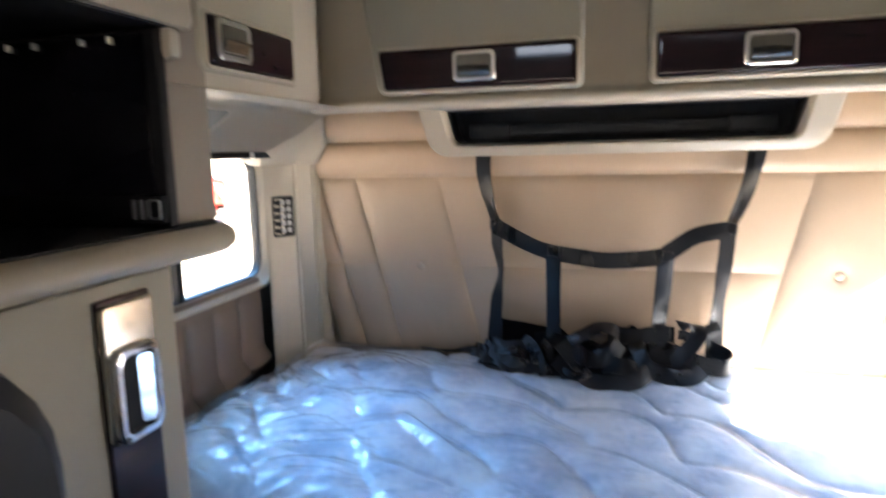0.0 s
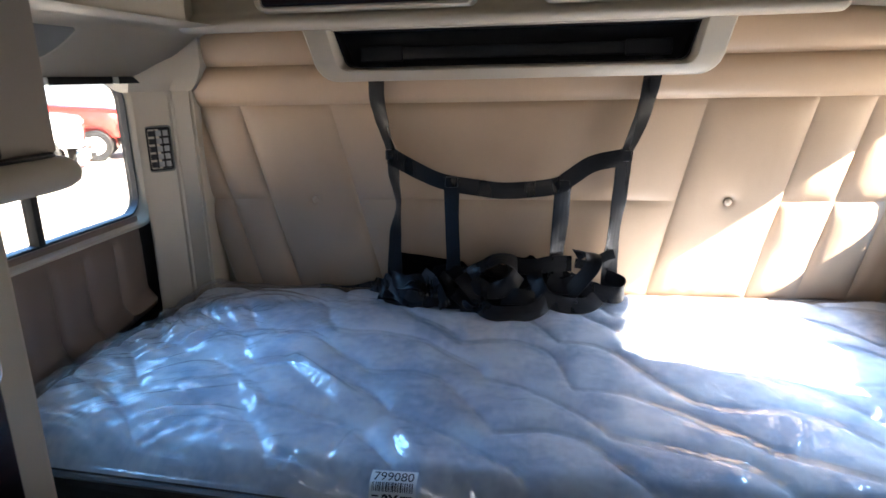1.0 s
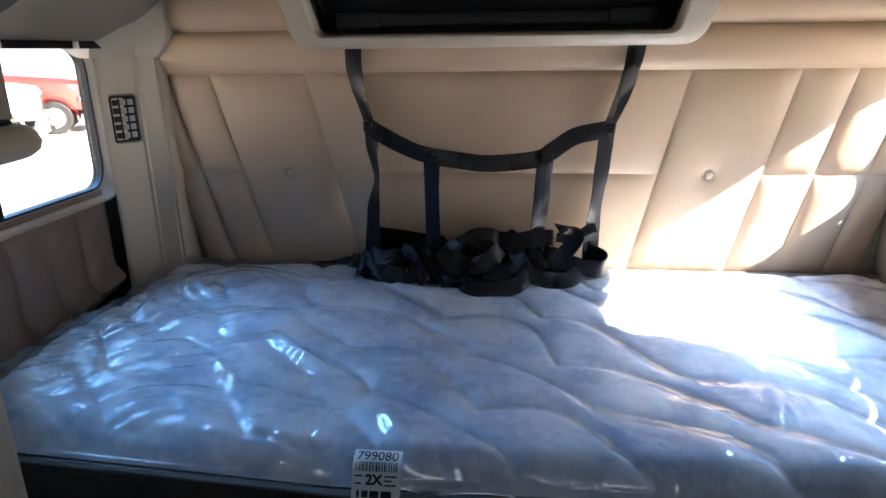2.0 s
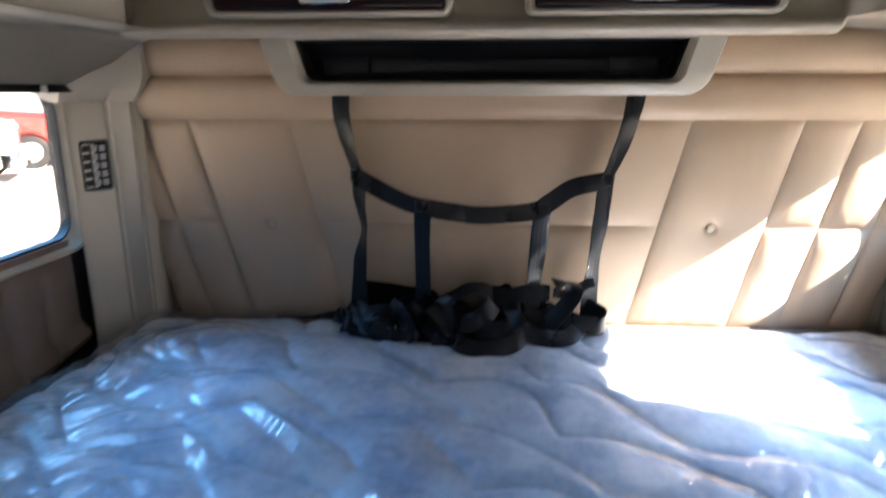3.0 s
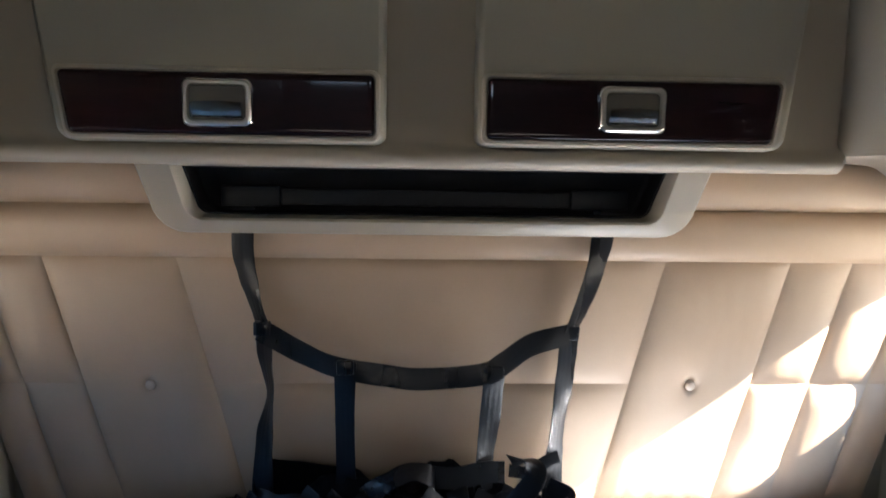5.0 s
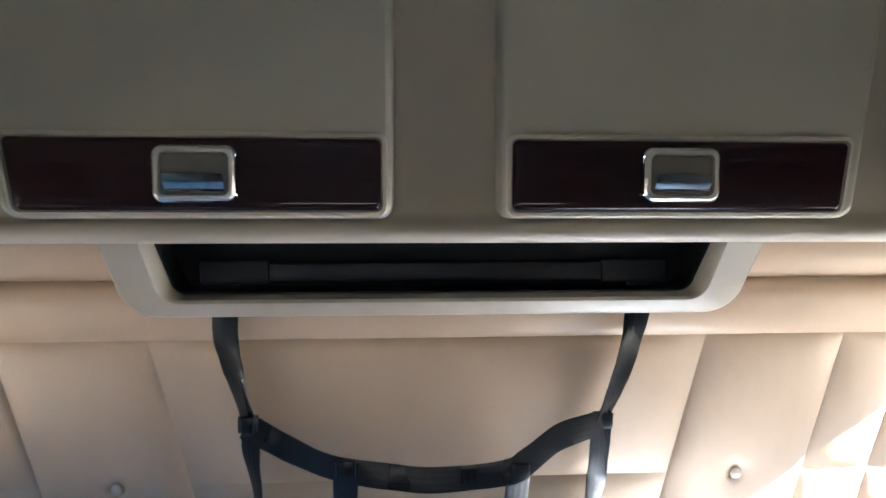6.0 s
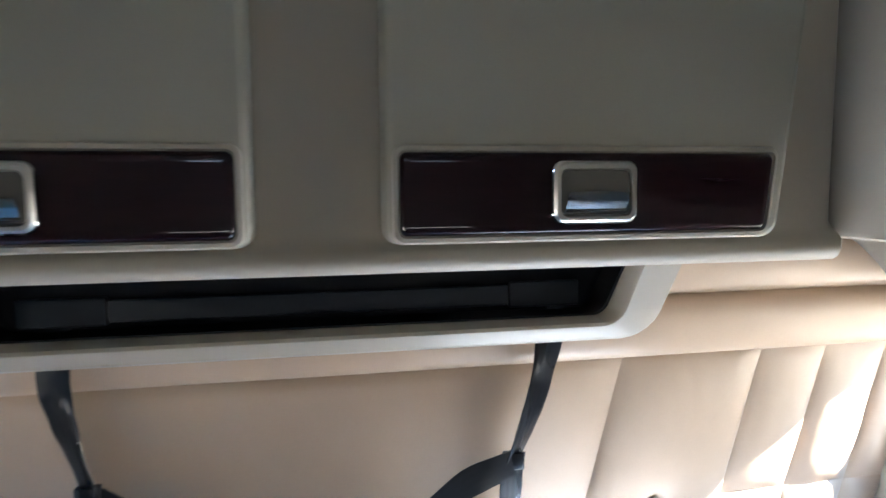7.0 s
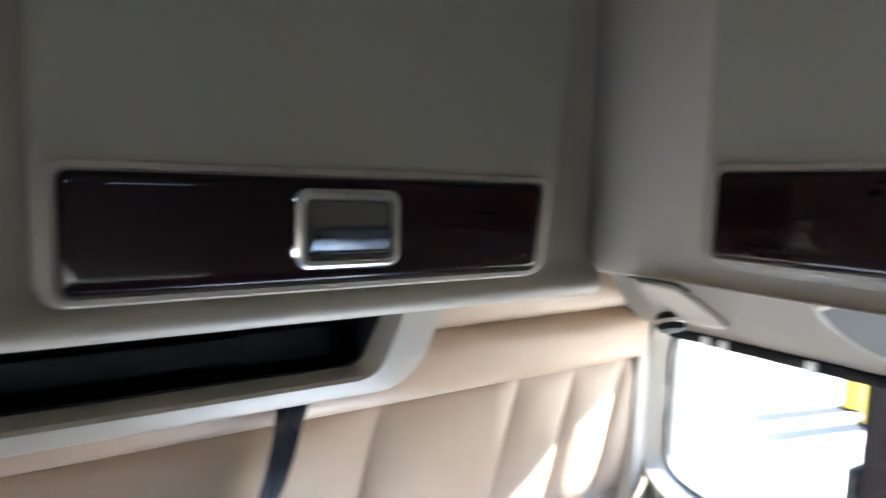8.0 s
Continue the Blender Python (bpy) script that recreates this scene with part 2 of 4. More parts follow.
def rrect(w, h, r, n=5):
    """Rounded rectangle about the origin, in two coordinates."""
    out = []
    for cx, cy, a0 in ((w / 2 - r, h / 2 - r, 0), (-w / 2 + r, h / 2 - r, 90), (-w / 2 + r, -h / 2 + r, 180), (w / 2 - r, -h / 2 + r, 270)):
        for i in range(n + 1):
            a = radians(a0 + 90 * i / n)
            out.append((cx + r * math.cos(a), cy + r * math.sin(a)))
    return out


def grid(f, nu, nv, bm=None):
    b = bmesh.new() if bm is None else bm
    vs = [[b.verts.new(f(i / nu, j / nv)) for j in range(nv + 1)] for i in range(nu + 1)]
    for i in range(nu):
        for j in range(nv):
            b.faces.new((vs[i][j], vs[i + 1][j], vs[i + 1][j + 1], vs[i][j + 1]))
    return b


def smooth_line(pts, per=6):
    """Catmull-Rom through the points."""
    p = [Vector(q) for q in pts]
    p = [2 * p[0] - p[1]] + p + [2 * p[-1] - p[-2]]
    out = []
    for i in range(1, len(p) - 2):
        for k in range(per):
            t = k / per
            a, b, c, d = p[i - 1], p[i], p[i + 1], p[i + 2]
            out.append(0.5 * ((2 * b) + (c - a) * t + (2 * a - 5 * b + 4 * c - d) * t * t + (3 * b - a - 3 * c + d) * t ** 3))
    return out + [p[-2]]


def ribbon(pts, width, facing, thick=0.0022, per=6, bm=None):
    """A flat band along a line; facing gives the band's normal at each given point."""
    line = smooth_line(pts, per)
    norms = smooth_line(facing, per)
    rings = []
    for i, p in enumerate(line):
        t = (line[min(i + 1, len(line) - 1)] - line[max(i - 1, 0)]).normalized()
        n = norms[i]
        s = t.cross(n)
        s = s.normalized() if s.length > 1e-5 else Vector((1, 0, 0))
        n = s.cross(t).normalized()
        a = 0.30 * noise.noise(p * 9.0) + 0.16 * noise.noise(p * 27.0)
        s, n = s * math.cos(a) + n * math.sin(a), n * math.cos(a) - s * math.sin(a)
        w, h = s * width / 2, n * thick / 2
        # cupped a little across, with woven ribs on both faces
        side = [(k / 8 - 1, 0.0010 * abs(k / 8 - 1) ** 3, 0.00022 * (k % 4 == 2) - 0.0001 * (k % 4 == 0)) for k in range(17)]
        rings.append([p + w * q - h - n * (c + e) for q, c, e in side] + [p + w * q + h - n * (c - e) for q, c, e in side[::-1]])
    return loft(rings, bm=bm)


def tube(pts, r, n=8, per=5, bm=None):
    line = smooth_line(pts, per)
    rings = []
    for i, p in enumerate(line):
        t = (line[min(i + 1, len(line) - 1)] - line[max(i - 1, 0)]).normalized()
        a = t.orthogonal().normalized()
        b = t.cross(a)
        rings.append([p + (a * math.cos(2 * math.pi * k / n) + b * math.sin(2 * math.pi * k / n)) * r for k in range(n)])
    return loft(rings, bm=bm)


def spin(profile, centre, axis, n=20, bm=None):
    """Turned body: profile of (radius, height along axis)."""
    axis = Vector(axis).normalized()
    a = axis.orthogonal().normalized()
    b = axis.cross(a)
    c = Vector(centre)
    return loft([[c + axis * h + (a * math.cos(2 * math.pi * k / n) + b * math.sin(2 * math.pi * k / n)) * max(r, 1e-4) for k in range(n)] for r, h in profile], bm=bm)


# ---- structure ----
MID = -0.04


def wall_y(z):
    """The padded rear wall leans a little into the sleeper."""
    return 2.0 + (1.392 - z) * 0.078


def block(name, boxes, mat, kind="structure", label="", r=0.0):
    bm = None
    for b in boxes:
        bm = box(*b, r=r, bm=bm)
    return tagged(part(name, bm, mat), label, "", "", kind)


block("floor", [(-1.26, 1.26, -1.7, 2.1, -0.06, 0.0)], CARPET, label="dark carpeted floor of the sleeper cab")
block("ceiling", [(-1.26, 1.26, -1.7, 2.1, 2.32, 2.38)], BEIGE, label="beige padded cab ceiling")
# unseen wall added behind the viewpoint; its narrow gap holds back daylight from ahead
tagged(block("wall_front", [(-1.26, 1.26, -1.7, -1.62, 0.0, 1.06), (-1.26, 1.26, -1.7, -1.62, 1.16, 2.18), (-1.26, 1.26, -1.7, -1.62, 2.31, 2.32), (-1.26, -0.80, -1.7, -1.62, 2.18, 2.31), (-0.32, 0.38, -1.7, -1.62, 2.18, 2.31), (0.38, 0.86, -1.7, -1.62, 2.18, 2.262), (0.86, 1.26, -1.7, -1.62, 2.18, 2.31), (-1.26, -0.97, -1.7, -1.62, 1.06, 1.16), (0.97, 1.26, -1.7, -1.62, 1.06, 1.16)], GREY), "dark unseen front wall added to limit light, with a low windscreen gap and two roof lights")
tagged(block("wall_left", [(-1.22, -1.2, -1.62, 2.1, 0.0, 1.068), (-1.22, -1.2, -1.62, 2.1, 1.485, 2.32), (-1.22, -1.2, 1.945, 2.1, 1.068, 1.485), (-1.22, -1.2, -1.62, 1.0, 1.068, 1.485)], BEIGE), "beige sleeper side wall with a window opening")
tagged(block("wall_right", [(1.2, 1.22, -1.62, 2.1, 0.0, 0.95), (1.2, 1.22, -1.62, 2.1, 1.505, 2.32), (1.2, 1.22, 1.985, 2.1, 0.95, 1.505), (1.2, 1.22, -1.62, 1.0, 0.95, 1.505)], BEIGE), "beige sleeper side wall with a sunlit window opening")
# the window sill rises towards the rear
tagged(part("sill_wall", loft([[(x, 1.0, 0.95), (x, 1.985, 0.95), (x, 1.985, 1.134), (x, 1.0, 0.985)] for x in (1.2, 1.22)]), BEIGE, smooth=0), "beige wall below the sunlit window", "", "", "structure")
wall_back = block("wall_back", [(-1.2, 1.2, 2.075, 2.1, 0.0, 2.32)], BEIGE, label="padded tan vinyl rear wall with diagonal tufting")

# padded cells of the rear wall: slanted seams, mirrored about the middle
LEFT_SEAMS, RIGHT_SEAMS = (-1.10, -1.005, -0.872, -0.585), (0.501, 0.79, 0.934, 1.075, 1.17)
Z_TOP, Z_MID, Z_LOW = 1.391, 1.098, 0.795


def seam(x_top, z):
    return x_top + (Z_TOP - z) * (0.225 if x_top < MID else -0.212)


def puff_cell(xa, xb, za, zb, rise=0.014, button=None, nu=22, nv=18):
    def f(u, v):
        z = za + (zb - za) * v
        lo, hi = seam(xa, z), seam(xb, z)
        x = lo + (hi - lo) * u
        a, b = 1 - abs(2 * u - 1) ** (2.6 if hi - lo < 0.25 else 4.5), 1 - abs(2 * v - 1) ** (3.5 if hi - lo < 0.25 else 6)
        a, b = max(0, a), max(0, b)
        h = rise * (a * b) ** 0.72
        # puckers that run in from the stitched seams, and a slack surface
        pull = math.exp(-min(u, 1 - u) * (hi - lo) / 0.035) * noise.noise((z * 34, xa * 7, 2.2)) + math.exp(-min(v, 1 - v) * (zb - za) / 0.05) * noise.noise((x * 30, za * 9, 6.2))
        h += (0.0016 * pull + 0.0026 * noise.noise((x * 7, z * 7, 3.1)) + 0.0007 * noise.noise((x * 40, z * 18, 1.1))) * min(1, a * b * 5)
        if button:
            d = math.hypot(x - button[0], (z - button[1]) * 1.0)
            h -= 0.008 * math.exp(-(d / 0.030) ** 2) + 0.008 * math.exp(-(d / 0.016) ** 4) + 0.003 * math.exp(-(d / 0.09) ** 2)
        return (x, wall_y(z) + 0.003 - h, z)
    return grid(f, nu, nv)


cols = list(zip(LEFT_SEAMS, LEFT_SEAMS[1:])) + [(LEFT_SEAMS[-1], RIGHT_SEAMS[0])] + list(zip(RIGHT_SEAMS, RIGHT_SEAMS[1:]))
for xa, xb in cols:
    tall = (xa, xb) in ((-0.872, -0.585), (0.501, 0.79))
    if tall:
        bx = -0.656 if xa < 0 else 0.581
        part("padded_panel", puff_cell(xa, xb, Z_LOW, Z_TOP, 0.022 if xa < 0 else 0.018, (bx, 1.097), 60, 100), VINYL, wall_back)
        part("button", spin([(0.0, 0.0), (0.011, 0.0), (0.0125, 0.003), (0.0105, 0.0065), (0.005, 0.0085), (0.0, 0.009)], (bx, wall_y(1.097) - 0.004, 1.097), (0, -1, 0)), BUTTON, wall_back, "glossy tan button")
    else:
        wide = xb - xa > 0.5
        for za, zb in ((Z_LOW, Z_MID), (Z_MID, Z_TOP)):
            part("padded_panel", puff_cell(xa, xb, za, zb, 0.016 if wide else 0.020 if xa < 0 else 0.015, None, 60 if wide else 26, 26), VINYL, wall_back)


def roll_cell(za, zb, rise):
    def f(u, v):
        z, x = za + (zb - za) * v, -1.01 + 2.12 * u
        h = rise * max(0, 1 - abs(2 * v - 1) ** 2.4) ** 0.6 + 0.002 * noise.noise((x * 4, z * 9, 7))
        return (x, wall_y(z) + 0.002 - h, z)
    return grid(f, 60, 14)


for za, zb in ((Z_TOP, 1.507), (1.507, 1.62)):
    part("padded_roll", roll_cell(za, zb, 0.026), VINYL, wall_back)
part("lower_piping", tube([(-1.15, wall_y(Z_LOW) - 0.01, Z_LOW - 0.004), (0, wall_y(Z_LOW) - 0.01, Z_LOW - 0.004), (1.15, wall_y(Z_LOW) - 0.01, Z_LOW - 0.004)], 0.009), VINYL_DARK, wall_back)


# ---- side linings: pillar, soffits, padded panels, windows ----
def prism(poly, z0, z1, r=0.004):
    b = loft([[(x, y, z0) for x, y in poly], [(x, y, z1) for x, y in poly]])
    if r:
        bmesh.ops.bevel(b, geom=b.edges[:], offset=r, segments=2, affect="EDGES")
    return b


pillar = tagged(part("pillar_left", prism([(-1.2, 1.96), (-1.155, 1.925), (-1.125, 1.848), (-1.065, 1.946), (-1.0, 1.955), (-1.0, 2.07), (-1.2, 2.07)], 0.5, 1.63, 0.008), BEIGE), "beige plastic corner pillar beside the window", "", "", "structure")


def soffit(side, path, y0, y1):
    """The moulding from a side cabinet's lower lip out and down to the window."""
    b = grid(lambda u, v: (side * path[round(u * (len(path) - 1))][0], y0 + (y1 - y0) * v, path[round(u * (len(path) - 1))][1]), len(path) - 1, 8)
    bmesh.ops.solidify(b, geom=b.faces[:], thickness=0.010)
    return b


SOFFIT_LEFT = ((0.79, 1.604), (0.935, 1.600), (0.95, 1.594), (0.965, 1.583), (1.065, 1.503), (1.085, 1.488), (1.10, 1.482), (1.165, 1.480))
SOFFIT_RIGHT = ((0.75, 1.624), (0.925, 1.611), (0.94, 1.606), (0.957, 1.593), (1.065, 1.499), (1.085, 1.483), (1.10, 1.477), (1.165, 1.475))
tagged(part("soffit_left", soffit(-1, SOFFIT_LEFT, 1.0, 2.04), BEIGE), "beige moulded soffit above the window", "", "", "structure")
tagged(part("soffit_right", soffit(1, SOFFIT_RIGHT, 1.0, 2.04), BEIGE), "beige moulded soffit above the window", "", "", "structure")
low = [(-1.2, 1.90), (-1.13, 1.842), (-1.067, 1.944), (-0.998, 1.953), (-0.998, 2.07), (-1.2, 2.07)]
high = [(-1.2, 1.80), (-1.09, 1.80), (-1.02, 1.92), (-0.955, 1.945), (-0.955, 2.07), (-1.2, 2.07)]
b = loft([[(x, y, 1.440) for x, y in low], [(x + (h - x) * 0.30, y + (k - y) * 0.30, 1.452) for (x, y), (h, k) in zip(low, high)], [(x + (h - x) * 0.75, y + (k - y) * 0.75, 1.482) for (x, y), (h, k) in zip(low, high)], [(x, y, 1.515) for x, y in high], [(x, y, 1.61) for x, y in high]])
part("pillar_head", b, BEIGE, pillar)


def side_pad(name, side, x, y0, y1, z0, z1, ribs, rise=0.0):
    def f(u, v):
        y = y0 + (y1 - y0) * u
        foot = z0 + rise * (y - y1)
        z = foot + (z1 - foot) * v
        k = (u * ribs) % 1.0
        h = 0.016 * max(0, 1 - abs(2 * k - 1) ** 3) ** 0.6 * max(0, 1 - abs(2 * v - 1) ** 7) * max(0.0, min(1.0, (0.86 - v) / 0.14)) ** 0.5
        h += 0.030 * math.exp(-((v - 0.12) / 0.085) ** 2)
        return (side * (x - h), y, z)
    root = tagged(part(name, grid(f, ribs * 10, 22), VINYL_DARK), "brown vinyl side panel with upright ribs", "", "", "structure")
    return root


tagged(part("corner_trim", prism([(1.104, 1.988), (1.15, 1.992), (1.198, 2.02), (1.198, 2.072), (1.104, 2.072)], 0.6, 1.52, 0.004), BEIGE), "beige corner trim beside the sunlit window", "", "", "structure")
side_pad("panel_left", -1, 1.165, 0.96, 1.85, 0.778, 1.078, 7, 0.14)
# dark strip added for the shade in the gap between pad and pillar
tagged(part("corner_gap_strip", box(-1.198, -1.166, 1.842, 1.93, 0.74, 1.062, 0.004), CARPET), "dark strip put in for the shade in the gap beside the pillar", "", "", "structure")
side_pad("panel_right", 1, 1.165, 0.96, 2.03, 0.80, 1.03, 8)
# dark lining added where the gap below the pads lies in shade
for side in (-1, 1):
    x0, x1 = sorted((side * 1.17, side * 1.20))
    tagged(part("lower_lining", box(x0, x1, 0.96, 2.07, 0.0, 0.80), CARPET), "dark lining put in for the shaded gap below the padded side panel", "", "", "structure")


def yz_ring(cy, cz, w, h, r, x, n=6, tilt=0.0):
    """Rounded ring in a side wall; tilt lifts the sill towards the rear."""
    return [(x, cy + a, cz + b + tilt * a * max(0.0, -2 * b / h)) for a, b in rrect(w, h, r, n)]


def window(name, side, y0, y1, z0, z1, glass_x, lip_x, splits, splay, front_glass, rail_z, round_=0.0, tilt=0.0, rear_glass=None):
    s = side
    cy, cz, w, h = (y0 + y1) / 2, (z0 + z1) / 2, y1 - y0, z1 - z0
    root = thing(name, "sleeper side window with a black divider and moulded frame", "window", kind="structure")
    # moulded frame: broad lip, then a rebate down to the rubber seal
    rings = [yz_ring(cy, cz, w + 0.10, h + 0.075, 0.09 + round_, s * (lip_x + 0.02), 6, tilt), yz_ring(cy, cz, w + 0.10, h + 0.075, 0.09 + round_, s * lip_x, 6, tilt), yz_ring(cy, cz, w + 0.085, h + 0.06, 0.085 + round_, s * (lip_x - 0.006), 6, tilt),
             yz_ring(cy, cz, w + splay, h + splay, 0.075 + round_, s * (lip_x - 0.004), 6, tilt), yz_ring(cy, cz, w + splay * 0.7, h + splay * 0.7, 0.07 + round_, s * (lip_x + 0.012), 6, tilt), yz_ring(cy, cz, w + 0.014, h + 0.014, 0.065 + round_, s * (glass_x - 0.012), 6, tilt), yz_ring(cy, cz, w + 0.014, h + 0.014, 0.065 + round_, s * (glass_x + 0.02), 6, tilt)]
    part("window_frame", loft(rings, cap=False), BEIGE, root)
    rings = [yz_ring(cy, cz, w + 0.02, h + 0.02, 0.065 + round_, s * (glass_x + 0.02), 6, tilt), yz_ring(cy, cz, w + 0.02, h + 0.02, 0.065 + round_, s * (glass_x - 0.008), 6, tilt), yz_ring(cy, cz, w, h, 0.055 + round_, s * (glass_x - 0.01), 6, tilt), yz_ring(cy, cz, w, h, 0.055 + round_, s * (glass_x + 0.02), 6, tilt)]
    part("rubber_seal", loft(rings, cap=False), RUBBER, root)
    g = min(s * (glass_x + 0.006), s * (glass_x + 0.010)), max(s * (glass_x + 0.006), s * (glass_x + 0.010))
    cuts = [y0 + 0.002] + [q for c, half, deep in splits for q in (c - half, c + half)] + [y1 - 0.002]
    for k in range(0, len(cuts), 2):
        mt = front_glass if k == 0 else rear_glass or CLEAR
        p = part("pane", box(*g, cuts[k], cuts[k + 1], z0 + 0.002, z1 - 0.002), mt, root)
        p.visible_shadow = mt is TINTED
    for c, half, deep in splits:
        part("divider", box(*sorted((s * (glass_x - 0.014), s * (glass_x + deep))), c - half, c + half, z0 - 0.004, z1 + 0.004, 0.002), BLACK, root)
    part("top_rail", box(*sorted((s * 1.092, s * 1.106)), y0 - 0.02, y1 - (0.055 if side > 0 else 0.0), rail_z - 0.009, rail_z + 0.010, 0.002), BLACK, root)
    for y in ((y1 - 0.14, y1 - 0.175, y1 - 0.33) if side > 0 else (y1 - 0.16, y1 - 0.42)):
        part("clip", box(*sorted((s * 1.086, s * 1.094)), y - 0.009, y + 0.009, rail_z - 0.009, rail_z + 0.009, 0.002), WHITE, root)
    for y, z in ((y1 + 0.028, z0 + h * 0.52), (y1 - 0.16, z0 - 0.028), (y1 - 0.34, z0 - 0.028)):
        part("screw", spin([(0.0, 0.0), (0.004, 0.0), (0.003, 0.002), (0.0, 0.0025)], (s * (lip_x - 0.003), y, z), (-s, 0, 0), 10), STEEL, root)
    return root


window("window_1", -1, 1.05, 1.900, 1.080, 1.468, 1.195, 1.155, [(1.489, 0.011, 0.016)], 0.05, GREYED, 1.474, 0.0, 0.0, GREYED)
window_2 = window("window_2", 1, 1.05, 1.966, 1.062, 1.482, 1.195, 1.145, [(1.384, 0.012, 0.016)], 0.05, TINTED, 1.467, 0.02, 0.16)
part("corner_gap_strip", box(1.127, 1.139, 1.995, 2.003, 1.085, 1.475, 0.002), RUBBER, window_2)
for z in (1.21, 1.40):
    part("screw", spin([(0.0, 0.0), (0.004, 0.0), (0.003, 0.002), (0.0, 0.0025)], (1.133, 1.994, z), (0, -1, 0), 10), STEEL, window_2)


# ---- overhead cabinets ----
def latch(parent, m):
    """Recessed pull latch: satin ring, cup and chrome paddle; built facing -y about its middle."""
    w, h = 0.114, 0.077

    def ring(ww, hh, r, y):
        return [m @ Vector((a, y, b)) for a, b in rrect(ww, hh, r, 4)]
    root = part("latch", loft([ring(w, h, 0.013, 0.0), ring(w, h, 0.013, -0.005), ring(w - 0.006, h - 0.006, 0.012, -0.0085), ring(w - 0.015, h - 0.015, 0.010, -0.0085), ring(w - 0.020, h - 0.020, 0.008, -0.004), ring(w - 0.020, h - 0.020, 0.008, 0.004)], cap=False), NICKEL, parent, "satin nickel latch ring with a chrome paddle")
    part("cup", loft([ring(w - 0.019, h - 0.019, 0.007, -0.0035), ring(w - 0.025, h - 0.025, 0.006, 0.0), ring(w - 0.029, h - 0.029, 0.006, 0.0008)]), CUP, root, "satin cup with its recess shade in the colour")
    hw, z0, z1 = (w - 0.030) / 2, -(h - 0.027) / 2, -(h - 0.027) / 2 + (h - 0.024) * 0.46

    def pad(u, v):
        x = -hw + 2 * hw * u
        bow = 1 - (2 * u - 1) ** 2
        z = z0 + (z1 - z0) * v + 0.0025 * bow * v
        y = -0.0004 - 0.0175 * math.sin(math.pi * (0.03 + 0.36 * v)) - 0.0012 * bow
        return m @ Vector((x, y, z))
    b = grid(pad, 14, 10)
    bmesh.ops.solidify(b, geom=b.faces[:], thickness=0.002)
    part("paddle", b, SATIN_CHROME, root, "chrome paddle")
    part("paddle_lip", tube([m @ Vector((x, -0.0042 - 0.0012 * (1 - (x / hw) ** 2), z0 + 0.0018)) for x in (-hw, -hw / 2, 0, hw / 2, hw)], 0.0016, 6, 2), CHROME, root, "bright chrome lip")
    part("edge_wire", loft([ring(w + 0.004, h + 0.004, 0.014, 0.001), ring(w + 0.004, h + 0.004, 0.014, -0.0025), ring(w - 0.002, h - 0.002, 0.013, -0.0035), ring(w - 0.002, h - 0.002, 0.013, 0.001)], cap=False), CHROME, root, "thin chrome edge")
    return root


def slanted(x, z, x0, x1, z_top, lean):
    """Draws the outer end of a strip in towards its foot; lean is metres a metre, signed by the side."""
    t = (x - x0) / (x1 - x0)
    return x + lean * (z_top - z) * (1 - t if lean > 0 else t)


def inlay(parent, m, w, h, lean=0.0):
    """Glossy wood strip with a rolled edge, facing -y about its middle."""
    def ring(d, r, y, y_low=None):
        return [m @ Vector((slanted(a, b, -w / 2, w / 2, h / 2, lean), y if b > 0 or y_low is None else y_low, b)) for a, b in rrect(w - d, h - d, r, 4)]
    return part("wood_inlay", loft([ring(0, 0.009, 0.004), ring(0, 0.009, -0.001), ring(0.003, 0.0085, -0.0035), ring(0.006, 0.007, -0.0056), ring(0.009, 0.006, -0.0065), ring(0.012, 0.005, -0.0069, -0.0071), ring(0.024, 0.004, -0.0072)]), WOOD, parent, "glossy dark cherry wood strip")


def cabinet_door(m, x0, x1, z0, z1, wood, latch_at, parent, lean=0.0):
    """Slab with rounded edges, facing -y of m."""
    cx, cz, w, h = (x0 + x1) / 2, (z0 + z1) / 2, x1 - x0, z1 - z0

    def ring(d, r, y):
        return [m @ Vector((slanted(cx + a, cz + b, x0, x1, wood[3], lean), y, cz + b)) for a, b in rrect(w - d, h - d, r, 5)]
    door = part("door", loft([ring(-0.004, 0.022, 0.050), ring(0, 0.022, 0.012), ring(0.004, 0.021, 0.005), ring(0.010, 0.018, 0.0015), ring(0.020, 0.014, 0.0)]), BEIGE_DOOR, parent)
    wx0, wx1, wz0, wz1 = wood
    # shallow rebate round the strip
    def wr(d, r, y):
        return [m @ Vector((slanted((wx0 + wx1) / 2 + a, (wz0 + wz1) / 2 + b, wx0, wx1, wz1, lean), y, (wz0 + wz1) / 2 + b)) for a, b in rrect(wx1 - wx0 + d, wz1 - wz0 + d, r, 4)]
    part("strip_rim", loft([wr(0.022, 0.016, 0.002), wr(0.016, 0.014, -0.004), wr(0.006, 0.011, -0.005), wr(0.001, 0.010, 0.001)], cap=False), BEIGE, door)
    inlay(door, m @ pose((wx0 + wx1) / 2, -0.001, (wz0 + wz1) / 2), wx1 - wx0, wz1 - wz0, lean)
    latch(door, m @ pose(latch_at[0], -0.0112, latch_at[1]))
    return door


back_cab = thing("overhead_cabinet", "beige overhead cabinet with two dark wood trimmed doors above the bunk", "cabinet")


